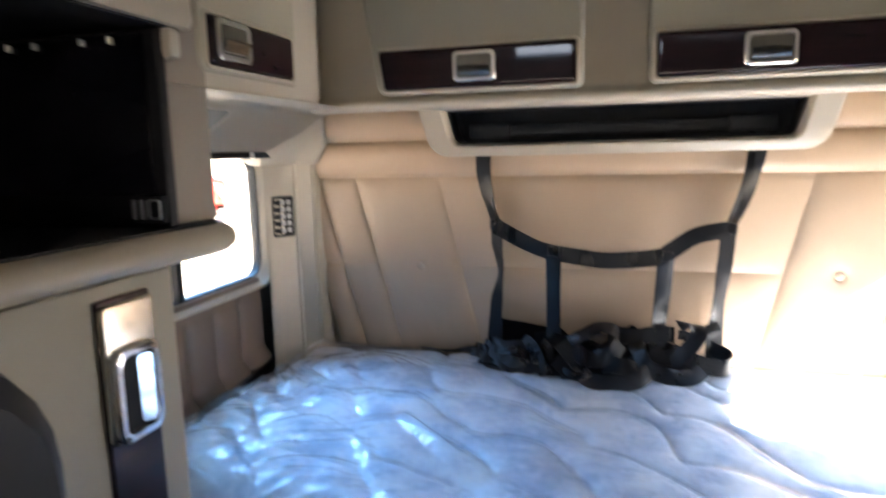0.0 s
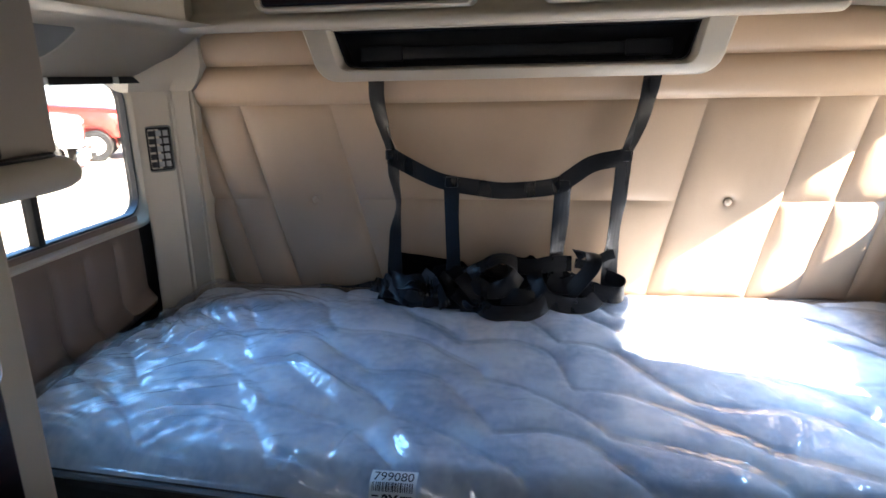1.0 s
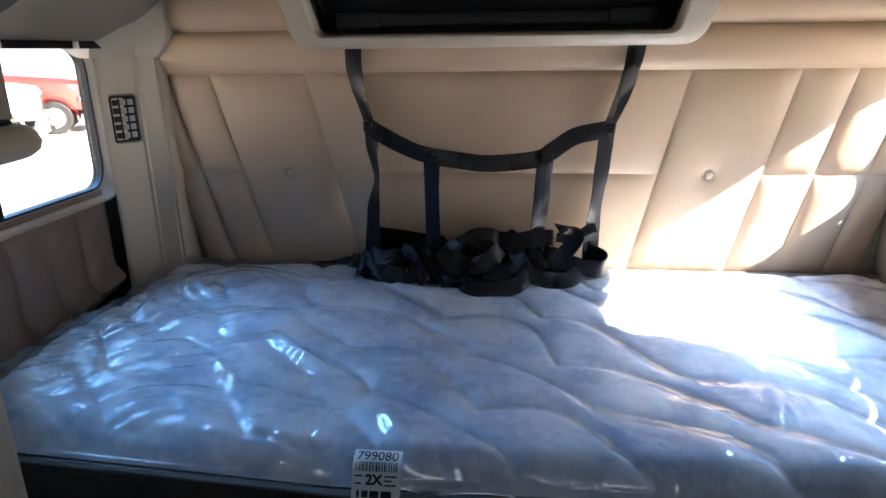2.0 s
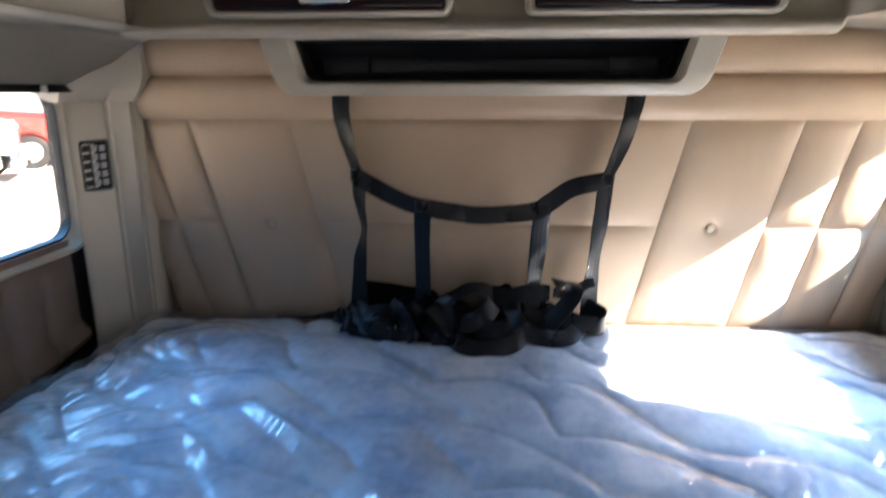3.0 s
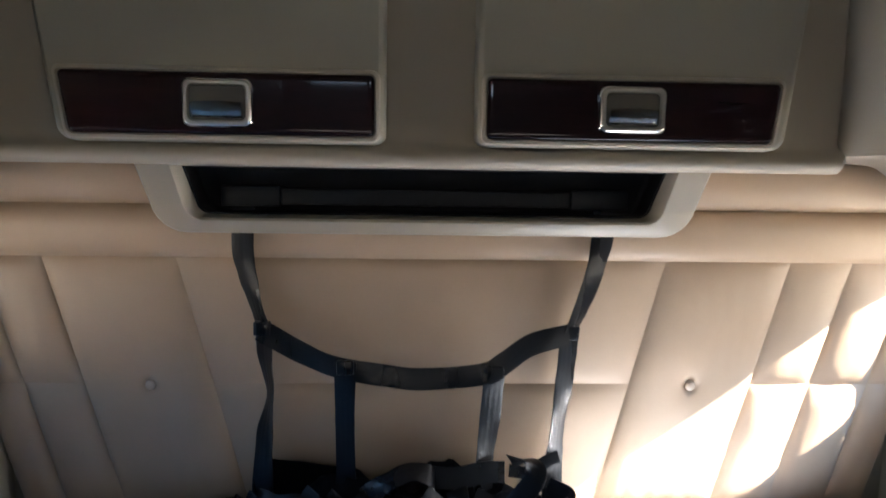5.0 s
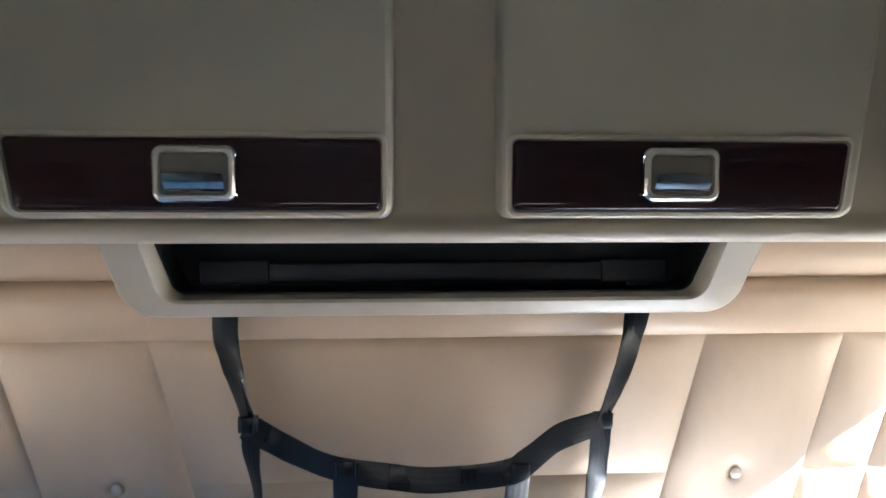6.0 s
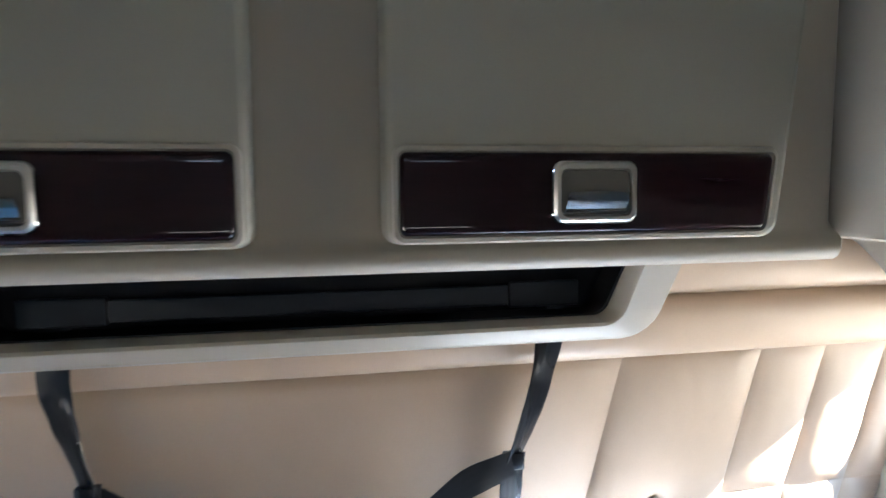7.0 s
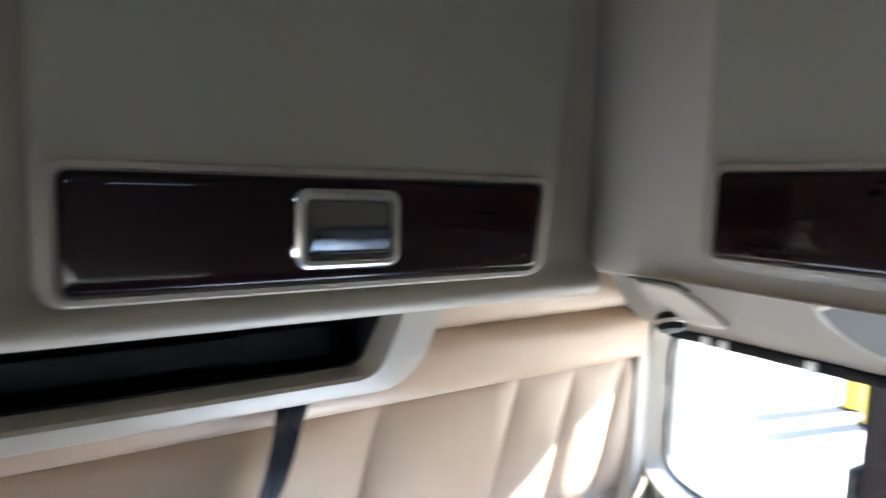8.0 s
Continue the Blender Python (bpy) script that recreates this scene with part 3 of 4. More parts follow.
def cab_profile(x):
    """Front profile of the rear overhead cabinet, from wall to ceiling."""
    return [(x, 2.05, 1.606), (x, 1.80, 1.590), (x, 1.772, 1.591), (x, 1.762, 1.597), (x, 1.757, 1.606), (x, 1.758, 1.614), (x, 1.766, 1.622), (x, 1.777, 1.628), (x, 1.786, 1.640), (x, 1.786, 2.32), (x, 2.05, 2.32)]


b = loft([cab_profile(-0.90), cab_profile(0.722), [(0.735, p[1] + (0.012 if p[1] < 2 else 0), p[2] + (0.008 if p[2] < 1.7 else 0)) for p in cab_profile(0.735)]])
part("body", b, BEIGE, back_cab)
cabinet_door(pose(0, 1.735, 0), -0.694, -0.119, 1.630, 2.28, (-0.670, -0.136, 1.642, 1.746), (-0.400, 1.694), back_cab, 0.15)
cabinet_door(pose(0, 1.735, 0), 0.043, 0.609, 1.630, 2.28, (0.060, 0.581, 1.642, 1.746), (0.313, 1.695), back_cab, -0.11)

# shelf housing under the overhead cabinet: a slanting frame round a dark slot
slot = thing("storage_slot", "beige moulded frame round a long black storage slot", "shelf")


def housing(half_top, half_low, z1, z0, r, back=0.0):
    """Ring on the slanting front: straight top, lower corners rounded."""
    def front(x, z):
        return (MID + x, 1.822 + (1.590 - z) * 0.47 + back, z)
    pts = []
    for side in (1, -1):
        arc = []
        for i in range(7):
            a = radians(90 * i / 6)
            x, z = half_low - r + r * math.cos(a), z0 + r - r * math.sin(a)
            arc.append((x, z))
        col = [(half_top, z1), (half_low + (half_top - half_low) * 0.5, (z1 + z0 + r) / 2)] + arc
        col = col if side == 1 else [(-x, z) for x, z in col][::-1]
        pts += [front(x, z) for x, z in col]
    return pts


part("frame", loft([housing(0.550, 0.538, 1.592, 1.456, 0.060, 0.11), housing(0.550, 0.538, 1.592, 1.456, 0.060, 0.006), housing(0.546, 0.533, 1.592, 1.461, 0.057, 0.0), housing(0.484, 0.474, 1.590, 1.482, 0.034, 0.0), housing(0.479, 0.468, 1.589, 1.487, 0.026, 0.006), housing(0.474, 0.460, 1.588, 1.494, 0.024, 0.05), housing(0.474, 0.460, 1.588, 1.494, 0.024, 0.10)], cap=False), TRIM, slot)
part("lining", loft([housing(0.475, 0.461, 1.5885, 1.493, 0.024, 0.040), housing(0.471, 0.457, 1.587, 1.496, 0.024, 0.042), housing(0.468, 0.452, 1.586, 1.498, 0.022, 0.095), housing(0.456, 0.442, 1.580, 1.505, 0.01, 0.097)], cap=False, end=True), BLACK, slot, "black lining")
part("inner_rail", box(MID - 0.30, MID + 0.30, 1.925, 1.935, 1.512, 1.545, 0.003), SLOT_DARK, slot)
for sx in (-1, 1):
    part("inner_cover", box(MID + sx * 0.36 - 0.06, MID + sx * 0.36 + 0.06, 1.922, 1.935, 1.508, 1.550, 0.004), SLOT_DARK, slot)

# side overhead cabinets
left_cab = thing("overhead_cabinet", "beige side overhead cabinet with a dark wood strip", "cabinet")
prof = [(-1.2, 1.61), (-0.815, 1.600), (-0.802, 1.604), (-0.797, 1.615), (-0.797, 2.32), (-1.2, 2.32)]
part("body", loft([[(x, 1.10, z) for x, z in prof], [(x, 1.61, z) for x, z in prof], [(x - 0.012 * (x > -1), 1.635, z) for x, z in prof], [(x - 0.035 * (x > -1), 1.650, z) for x, z in prof]]), BEIGE, left_cab)
part("corner_filler", box(-1.19, -0.872, 1.645, 1.83, 1.604, 2.32, 0.004), BEIGE, left_cab)
mleft = Matrix.Translation((-0.790, 0, 0)) @ Matrix.Rotation(radians(90), 4, "Z")
cabinet_door(mleft, 1.100, 1.488, 1.634, 2.28, (1.127, 1.456, 1.650, 1.744), (1.200, 1.700), left_cab)

right_cab = thing("overhead_cabinet", "beige overhead cabinet with dark wood strip above the sunlit window", "cabinet")
prof = [(1.2, 1.632), (0.775, 1.620), (0.762, 1.624), (0.757, 1.636), (0.757, 2.32), (1.2, 2.32)]
part("body", loft([[(x, 0.95, z) for x, z in prof], [(x, 1.69, z) for x, z in prof], [(x - 0.012 * (x < 1), 1.74, z) for x, z in prof], [(x - 0.02 * (x < 1), 1.80, z) for x, z in prof]]), BEIGE, right_cab)
mright = Matrix.Translation((0.752, 0, 0)) @ Matrix.Rotation(radians(-90), 4, "Z")
cabinet_door(mright, -1.625, -1.0, 1.645, 2.28, (-1.600, -1.075, 1.664, 1.767), (-1.33, 1.716), right_cab)

# wiring pod with a black knob, and flat reading lamps in the soffits
pod = thing("wall_hook", "black round knob on a beige moulded base above the window", "hook")


def soff_z(x):
    return 1.606 - (x - 0.94) * 0.87


def on_soffit(pts, lift):
    n = Vector((-0.656, 0, -0.755))
    return [Vector((x, y, soff_z(x))) + n * lift for x, y in pts]


def pod_outline(k):
    """Five-cornered plate with rounded corners, shrunk by k about its middle."""
    corners = [Vector(c) for c in ((0.966, 1.902), (0.968, 1.806), (0.992, 1.782), (1.050, 1.752), (1.056, 1.835), (1.040, 1.902))]
    mid, pts = Vector((1.010, 1.838)), []
    for i, c in enumerate(corners):
        p, q = c + (corners[i - 1] - c) * 0.22, c + (corners[(i + 1) % 6] - c) * 0.22
        for t in (0.0, 0.33, 0.67, 1.0):
            pts.append(p * (1 - t) ** 2 + c * 2 * t * (1 - t) + q * t * t)
    return [tuple(mid + (p - mid) * k) for p in pts]


part("base", loft([on_soffit(pod_outline(1.0), -0.002), on_soffit(pod_outline(1.0), 0.004), on_soffit(pod_outline(0.94), 0.008), on_soffit(pod_outline(0.72), 0.009), on_soffit(pod_outline(0.62), 0.005), on_soffit(pod_outline(0.50), 0.0035)]), BEIGE, pod)
part("groove", tube(on_soffit([(0.962, 1.905), (0.961, 1.860), (0.963, 1.808), (0.975, 1.786)], 0.0015), 0.0022, 6), GREY, pod, "dark joint over the plate")
part("stem", spin([(0.011, -0.012), (0.010, 0.026)], (1.055, 1.893, 1.520), (-0.5, -0.5, -0.7), 14), NICKEL, pod)
KNOB_AT, KNOB_WAY = (1.044, 1.876, 1.514), (-0.22, -0.40, -0.9)
part("knob", spin([(0.0, 0.0), (0.020, 0.0), (0.025, 0.004), (0.026, 0.011), (0.026, 0.026), (0.022, 0.033), (0.0, 0.035)], KNOB_AT, KNOB_WAY, 24), BLACK, pod)
part("knob_band", spin([(0.0255, 0.013), (0.0272, 0.014), (0.0272, 0.021), (0.0255, 0.022)], KNOB_AT, KNOB_WAY, 24), CHROME, pod)


def reading_lamp(side, y, label):
    lamp = thing("reading_lamp", label, "lamp", group="reading lamps")
    pts = [(0.950, y + 0.06), (0.948, y - 0.13), (1.050, y - 0.13), (1.052, y - 0.02)]
    for i in range(7):
        a = radians(-10 + 95 * i / 6)
        pts.append((0.962 + 0.085 * math.cos(a), y + 0.01 + 0.085 * math.sin(a)))

    def lay(k, lift):
        cx, cy = 1.0, y
        return [Vector((side * p.x, p.y, p.z)) for p in on_soffit([(cx + (a - cx) * k, cy + (c - cy) * k) for a, c in pts], lift)]
    part("bezel", loft([lay(1.12, -0.001), lay(1.09, 0.002), lay(1.0, 0.002), lay(0.97, 0.001)], cap=False), BEIGE, lamp)
    part("lens", loft([lay(1.0, -0.002), lay(0.98, 0.0012)]), LENS, lamp)


reading_lamp(1, 1.48, "unlit grey reading lamp set in the beige soffit")
reading_lamp(-1, 1.36, "unlit grey reading lamp set in the beige soffit")

# air vent on the pillar
vent_dir = (Vector((-1.065, 1.946, 0)) - Vector((-1.15, 1.835, 0))).normalized()
vent_m = Matrix.Translation((-1.0935, 1.902, 1.273)) @ Matrix.Rotation(math.atan2(vent_dir.y, vent_dir.x), 4, "Z")
vent = thing("air_vent", "black and chrome slatted air vent on the pillar", "vent", vent_m)


def plate(w, h, r, y):
    return [(a, y, c) for a, c in rrect(w, h, r, 3)]


part("rim", loft([plate(0.082, 0.138, 0.009, 0.004), plate(0.082, 0.138, 0.009, -0.003), plate(0.078, 0.134, 0.008, -0.005), plate(0.072, 0.128, 0.007, -0.005)], cap=False), LENS, vent, "grey rim")
part("frame", loft([plate(0.073, 0.129, 0.007, -0.004), plate(0.070, 0.126, 0.007, -0.007), plate(0.062, 0.118, 0.005, -0.007), plate(0.062, 0.118, 0.005, 0.002)], cap=False), BLACK, vent)
part("backing", box(-0.032, 0.032, -0.001, 0.003, -0.06, 0.06), BLACK, vent)
for i in range(5):
    z = -0.046 + i * 0.023
    for x0, x1, mat in ((-0.029, -0.012, GREY), (-0.008, 0.009, SLAT), (0.013, 0.029, SLAT)):
        part("slat", box(x0, x1, -0.0060, -0.002, z - 0.0082, z + 0.0082, 0.0012), mat, vent)
for x in (-0.010, 0.011):
    part("slat_bar", box(x - 0.0015, x + 0.0015, -0.008, -0.001, -0.057, 0.057, 0.0005), BLACK, vent)

# ---- wardrobe with ledge and television recess ----
robe = thing("wardrobe", "beige sleeper wardrobe with a chrome latch and rounded ledge", "wardrobe")
part("body", box(-1.19, -0.80, -0.5, 0.985, 0.0, 1.294, 0.006), BEIGE, robe)
part("door", box(-0.81, -0.788, -0.42, 0.968, 0.06, 1.286, 0.006), BEIGE_DOOR, robe)


def ledge(z, inset):
    pts = [(-1.18, -0.5), (-0.745 - inset, -0.5), (-0.735 - inset, 0.3), (-0.735 - inset, 0.85)]
    for i in range(9):
        a = radians(100 * i / 8)
        pts.append((-0.81 - inset * 0.7 + 0.075 * math.cos(a), 1.076 - inset + 0.075 * math.sin(a)))
    pts += [(-0.95, 1.08 - inset), (-1.18, 1.08 - inset)]
    return [(x, y, z) for x, y in pts]


part("ledge", loft([ledge(1.294, 0.03), ledge(1.298, 0.014), ledge(1.307, 0.003), ledge(1.320, 0.0), ledge(1.334, 0.004), ledge(1.345, 0.016), ledge(1.349, 0.028)]), TRIM, robe, "rounded beige ledge")
part("ledge_mat", loft([ledge(1.3495, 0.030), ledge(1.354, 0.032)]), GREY, robe, "dark rubber ledge mat")
part("post", prism([(-0.800, 0.985), (-0.795, 1.0), (-0.795, 1.126), (-1.19, 1.126), (-1.19, 0.985)], 1.35, 2.32, 0.004), BEIGE_SHADE, robe)
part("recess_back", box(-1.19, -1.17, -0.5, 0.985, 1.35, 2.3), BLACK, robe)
up = [(-1.18, 1.775), (-0.80, 1.772), (-0.765, 1.742), (-0.748, 1.742), (-0.740, 1.752), (-0.742, 1.79), (-0.76, 2.32), (-1.18, 2.32)]
up = [(x, z - 0.048) for x, z in up]
part("upper_front", loft([[(x, -0.5, z) for x, z in up], [(x, 1.015, z) for x, z in up], [(x - 0.006 * (x > -0.9), 1.028, z) for x, z in up], [(x - 0.020 * (x > -0.9), 1.036, z) for x, z in up]]), TRIM, robe)
part("bracket", box(-0.800, -0.752, 0.975, 1.004, 1.640, 1.690, 0.010), BEIGE, robe)
# black cover added over the lit beige underside to keep the recess dark
part("recess_cover", box(-1.17, -0.764, -0.49, 0.982, 1.690, 1.7205, 0.002), BLACK, robe, "black cover that keeps the recess top dark")
tv = thing("television", "black glass screen standing in the wardrobe recess", "television")
part("screen", box(-1.165, -0.795, 0.955, 0.975, 1.412, 1.68, 0.001), BLACK_GLASS, tv)
part("bezel", box(-1.169, -0.771, 0.960, 0.984, 1.356, 1.689, 0.006), BLACK, tv)
for i in range(4):
    x = -1.069 + 0.058 * i + (0.042 if i > 1 else 0)
    part("indicator", box(x - 0.004, x + 0.004, 0.947, 0.956, 1.664, 1.676, 0.0015), WHITE, tv)
socket = thing("socket_panel", "small black socket panel with two pale switches", "switch")
part("plate", box(-0.829, -0.770, 0.940, 0.955, 1.364, 1.412, 0.004), BLACK, socket)
for x in (-0.823, -0.806):
    part("switch", box(x - 0.004, x + 0.004, 0.932, 0.942, 1.371, 1.405, 0.003), SLAT, socket)
part("socket_rim", loft([[(-0.7845 + a, y, 1.388 + c) for a, c in rrect(w, h, 0.005, 3)] for w, h, y in ((0.024, 0.034, 0.941), (0.024, 0.034, 0.937), (0.019, 0.029, 0.937), (0.019, 0.029, 0.941))], cap=False), SLAT, socket, "thin grey socket rim")

lm = Matrix.Translation((-0.7875, 0.847, 1.122)) @ Matrix.Rotation(radians(90), 4, "Z")
handle = thing("door_latch", "long chrome pull latch on a dark wood backplate", "handle", lm)
part("backplate", loft([[(a, y, c - 0.17) for a, y, c in plate(w, h, 0.006, d)] for w, h, d in ((0.116, 0.62, 0.001), (0.116, 0.62, -0.003), (0.108, 0.612, -0.006))]), WOOD, handle, "glossy dark wood backplate")


def up_plate(w, h, r, y, dz=0.0):
    return [(a, y, c + dz) for a, c in rrect(w, h, r, 5)]


part("escutcheon", loft([up_plate(0.112, 0.224, 0.010, -0.005, 0.019), up_plate(0.112, 0.224, 0.010, -0.010, 0.019), up_plate(0.104, 0.216, 0.010, -0.013, 0.019)]), SATIN_CHROME, handle, "chrome plate")
part("ring", loft([up_plate(w, h, r, y, -0.018) for w, h, r, y in ((0.102, 0.156, 0.024, -0.012), (0.102, 0.156, 0.024, -0.020), (0.094, 0.148, 0.022, -0.024), (0.074, 0.128, 0.016, -0.024), (0.068, 0.122, 0.014, -0.014))], cap=False), CHROME, handle, "chrome ring")
part("cup", loft([up_plate(0.068, 0.122, 0.012, -0.0135, -0.018), up_plate(0.064, 0.118, 0.012, -0.0140, -0.018)]), BLACK, handle, "dark recess")
part("paddle", loft([[(a + 0.034 if a < 0 else a, y - (0.006 if a > 0 else 0.0), c) for a, y, c in up_plate(0.062, 0.116, 0.010, y0, -0.018)] for y0 in (-0.0135, -0.0165)]), CHROME, handle, "chrome paddle")

# ---- bunk ----
base = thing("bunk_base", "taupe cloth covered bunk base under the mattress", "bed base")
part("front", box(-1.15, 1.15, 1.15, 1.19, 0.0, 0.55, 0.008), FABRIC, base)
part("platform", box(-1.15, 1.15, 1.19, 2.05, 0.50, 0.55), FABRIC, base)

X0, X1, Y0, Y1 = -1.065, 1.115, 1.146, 2.025


def quilt_height(x, y):
    """Wave quilting: seams that run askew and meet in cusps."""
    c, s = math.cos(0.52), math.sin(0.52)
    u, v = x * c - y * s, x * s + y * c
    v += 0.07 * noise.noise((x * 2.0, y * 2.0, 0.4)) + 0.03 * noise.noise((x * 7, y * 7, 3.4))
    u += 0.12 * noise.noise((x * 1.9, y * 1.9, 5.0))
    d, ln = 0.118, 0.40
    k0 = math.floor(v / d)
    near = 9.0
    for k in range(k0 - 1, k0 + 3):
        ph = (u / ln + k * 0.37) % 1.0
        line = k * d + d * 0.48 * (abs(math.sin(math.pi * ph)) - 0.5)
        near = min(near, abs(v - line))
    return 0.018 * (1 - math.exp(-(near / 0.016) ** 1.0)) + 0.010 * noise.noise((x * 4.5, y * 4.5, 9)) + 0.003 * noise.noise((x * 14, y * 14, 2))


def mattress_top(x, y):
    e = min(x - X0, X1 - x, y - Y0, Y1 - y)
    roll = 0.045 * (1 - min(1, e / 0.07)) ** 2.2
    # the slack end lies a little higher towards the cab
    high = 0.048 * max(0.0, min(1.0, (-0.30 - x) / 0.6)) * max(0.0, min(1.0, (1.88 - y) / 0.45))
    return 0.688 + high + (y - 1.115) * 0.125 + 0.012 * math.sin(math.pi * (x - X0) / (X1 - X0)) + quilt_height(x, y) * min(1, e / 0.05) - roll


def outline_x(x, y):
    """The long bed is a little wider towards the cab."""
    t = (Y1 - y) / (Y1 - Y0)
    return x - (0.072 * min(1, 1.5 * t) if x < 0 else 0.0) * min(1, abs(x))


TAG_X = -0.232
mattress = thing("mattress", "pale blue quilted mattress still wrapped in clear plastic", "mattress")


def m_top(u, v):
    x, y = X0 + (X1 - X0) * u, Y0 + (Y1 - Y0) * v
    return (outline_x(x, y), y, mattress_top(x, y))


part("quilted_top", grid(m_top, 400, 168), QUILT, mattress, smooth=0).data.polygons.foreach_set("use_smooth", [True] * (400 * 168))


def edge_loop(grow, drop, z=None):
    pts = []
    n = 40
    for i in range(n):
        pts.append((X0 + (X1 - X0) * i / n, Y0))
    for i in range(16):
        pts.append((X1, Y0 + (Y1 - Y0) * i / 16))
    for i in range(n):
        pts.append((X1 - (X1 - X0) * i / n, Y1))
    for i in range(16):
        pts.append((X0, Y1 - (Y1 - Y0) * i / 16))
    out = []
    for x, y in pts:
        nx, ny = (1 if x >= X1 - 1e-6 else -1 if x <= X0 + 1e-6 else 0), (1 if y >= Y1 - 1e-6 else -1 if y <= Y0 + 1e-6 else 0)
        out.append((outline_x(x, y) + nx * grow, y + ny * grow, mattress_top(x, y) - drop if z is None else z))
    return out


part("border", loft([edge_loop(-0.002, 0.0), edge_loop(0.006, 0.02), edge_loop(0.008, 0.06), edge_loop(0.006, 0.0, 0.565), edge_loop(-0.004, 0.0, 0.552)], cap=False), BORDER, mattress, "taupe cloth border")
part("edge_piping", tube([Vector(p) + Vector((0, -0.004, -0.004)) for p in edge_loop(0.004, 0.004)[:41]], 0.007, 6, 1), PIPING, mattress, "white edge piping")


# slack folds that stand up from the film: start, end, height
FOLDS = [((-0.535, 1.528), (-0.352, 1.385), 0.026), ((-0.230, 1.29), (-0.163, 1.160), 0.018), ((-0.470, 1.225), (-0.435, 1.16), 0.018), ((-0.65, 1.53), (-0.62, 1.505), 0.012), ((-0.315, 1.29), (-0.34, 1.19), 0.010), ((-0.40, 1.20), (-0.43, 1.165), 0.012), ((-0.60, 1.40), (-0.56, 1.33), 0.012), ((-0.56, 1.36), (-0.525, 1.29), 0.012)]


def fold_lift(x, y):
    h = 0.0
    for (xa, ya), (xb, yb), top in FOLDS:
        dx, dy = xb - xa, yb - ya
        ln = math.hypot(dx, dy)
        dx, dy = dx / ln, dy / ln
        t = ((x - xa) * dx + (y - ya) * dy) / ln
        d = (x - xa) * dy - (y - ya) * dx
        if not -0.15 < t < 1.15:
            continue
        taper = max(0.0, 1 - abs(2 * t - 1) ** 4 / 1.6)
        w = top * 1.25
        if 0 <= d <= w:
            h = max(h, top * taper * (1 - d / w))
        elif -0.03 < d < 0:
            h = max(h, top * taper * (1 + d / 0.03))
    return h


def film_lift(x, y):
    """Creases: broad and satin-like at the slack end, faint elsewhere."""
    left = max(0, min(1, (-0.46 - x) / 0.26))
    front = max(0, min(1, (1.45 - y) / 0.30)) * 0.30
    right = max(0, min(1, (x - 0.10) / 0.4)) * 0.15 * max(0, min(1, (1.75 - y) / 0.2))
    amt = 0.07 + 1.0 * left + front + right
    turn = 0.80 - 1.35 * max(0, min(1, (x + 0.15) / 0.35)) + 0.9 * noise.noise((x * 1.7, y * 1.7, 8))
    c, s = math.cos(turn), math.sin(turn)
    u, v = x * c + y * s, -x * s + y * c
    a = 1 - abs(noise.noise((u * 1.5, v * 12, 1.3)))
    b = 1 - abs(noise.noise((u * 2.4, v * 34, 4.3)))
    e = 1 - abs(noise.noise((x * 8, y * 8, 6.3)))
    ph = v * 17 + 1.3 * noise.noise((u * 2.2, v * 6, 2.7)) + 0.6 * noise.noise((u * 6, v * 9, 7.1))
    t = ph % 1.0
    pleat = (t / 0.6 if t < 0.6 else (1 - t) / 0.4) * max(0.0, min(1.0, 0.5 + 1.7 * noise.noise((u * 3.0, v * 6, 9.2))))
    edge = max(0.0, min(1.0, min(x - X0, X1 - x, y - Y0, Y1 - y) / 0.06))
    tag = math.exp(-(((x - TAG_X) / 0.06) ** 4) - ((y - 1.16) / 0.05) ** 4)
    t = (v * 44 + 2.0 * noise.noise((u * 3.0, v * 9, 5.5))) % 1.0
    fine = abs(2 * t - 1) * max(0.0, min(1.0, 0.35 + 2.0 * noise.noise((u * 3.5, v * 5, 3.1))))
    bulge = 0.012 * max(0, min(1, (-0.80 - x) / 0.22)) ** 1.3 * max(0, min(1, (1.80 - y) / 0.35))
    return (bulge + left * (0.015 * pleat + 0.005 * fine) + amt * (0.015 * a ** 2.2 + (0.005 if right < 0.1 else 0.004) * b ** 2.5 + 0.002 * e ** 8) + fold_lift(x, y)) * (0.15 + 0.85 * edge) * (1 - tag)


def film_top(u, v):
    # the last rows turn down over the front edge
    v = v * 1.06 - 0.06
    over, v = max(0.0, -v / 0.06), max(0.0, v)
    x, y = X0 - 0.004 + (X1 - X0 + 0.008) * u, Y0 - 0.004 + (Y1 - Y0 + 0.008) * v
    xx, yy = min(max(x, X0), X1), min(max(y, Y0), Y1)
    # film bridges the stitched valleys
    z = 0.4 * mattress_top(xx, yy) + 0.6 * (mattress_top(xx, yy) - quilt_height(xx, yy) * min(1, min(xx - X0, X1 - xx, yy - Y0, Y1 - yy) / 0.05) + 0.015 + 0.010 * noise.noise((xx * 4.5, yy * 4.5, 9)))
    z = max(z, mattress_top(xx, yy)) + 0.003 + film_lift(x, y)
    return (outline_x(x, y), y - 0.010 * math.sin(min(1.5, 1.8 * over)), z - 0.045 * over ** 1.4 + 0.0025 * math.sin(9 * over) * noise.noise((x * 9, over * 2, 1)))


part("plastic_wrap", grid(film_top, 560, 254), FILM, mattress, "clear wrinkled plastic film", smooth=0).data.polygons.foreach_set("use_smooth", [True] * (560 * 254))

# label on the front edge
label = thing("mattress_label", "white printed paper label with a bar code on the mattress edge", "label")


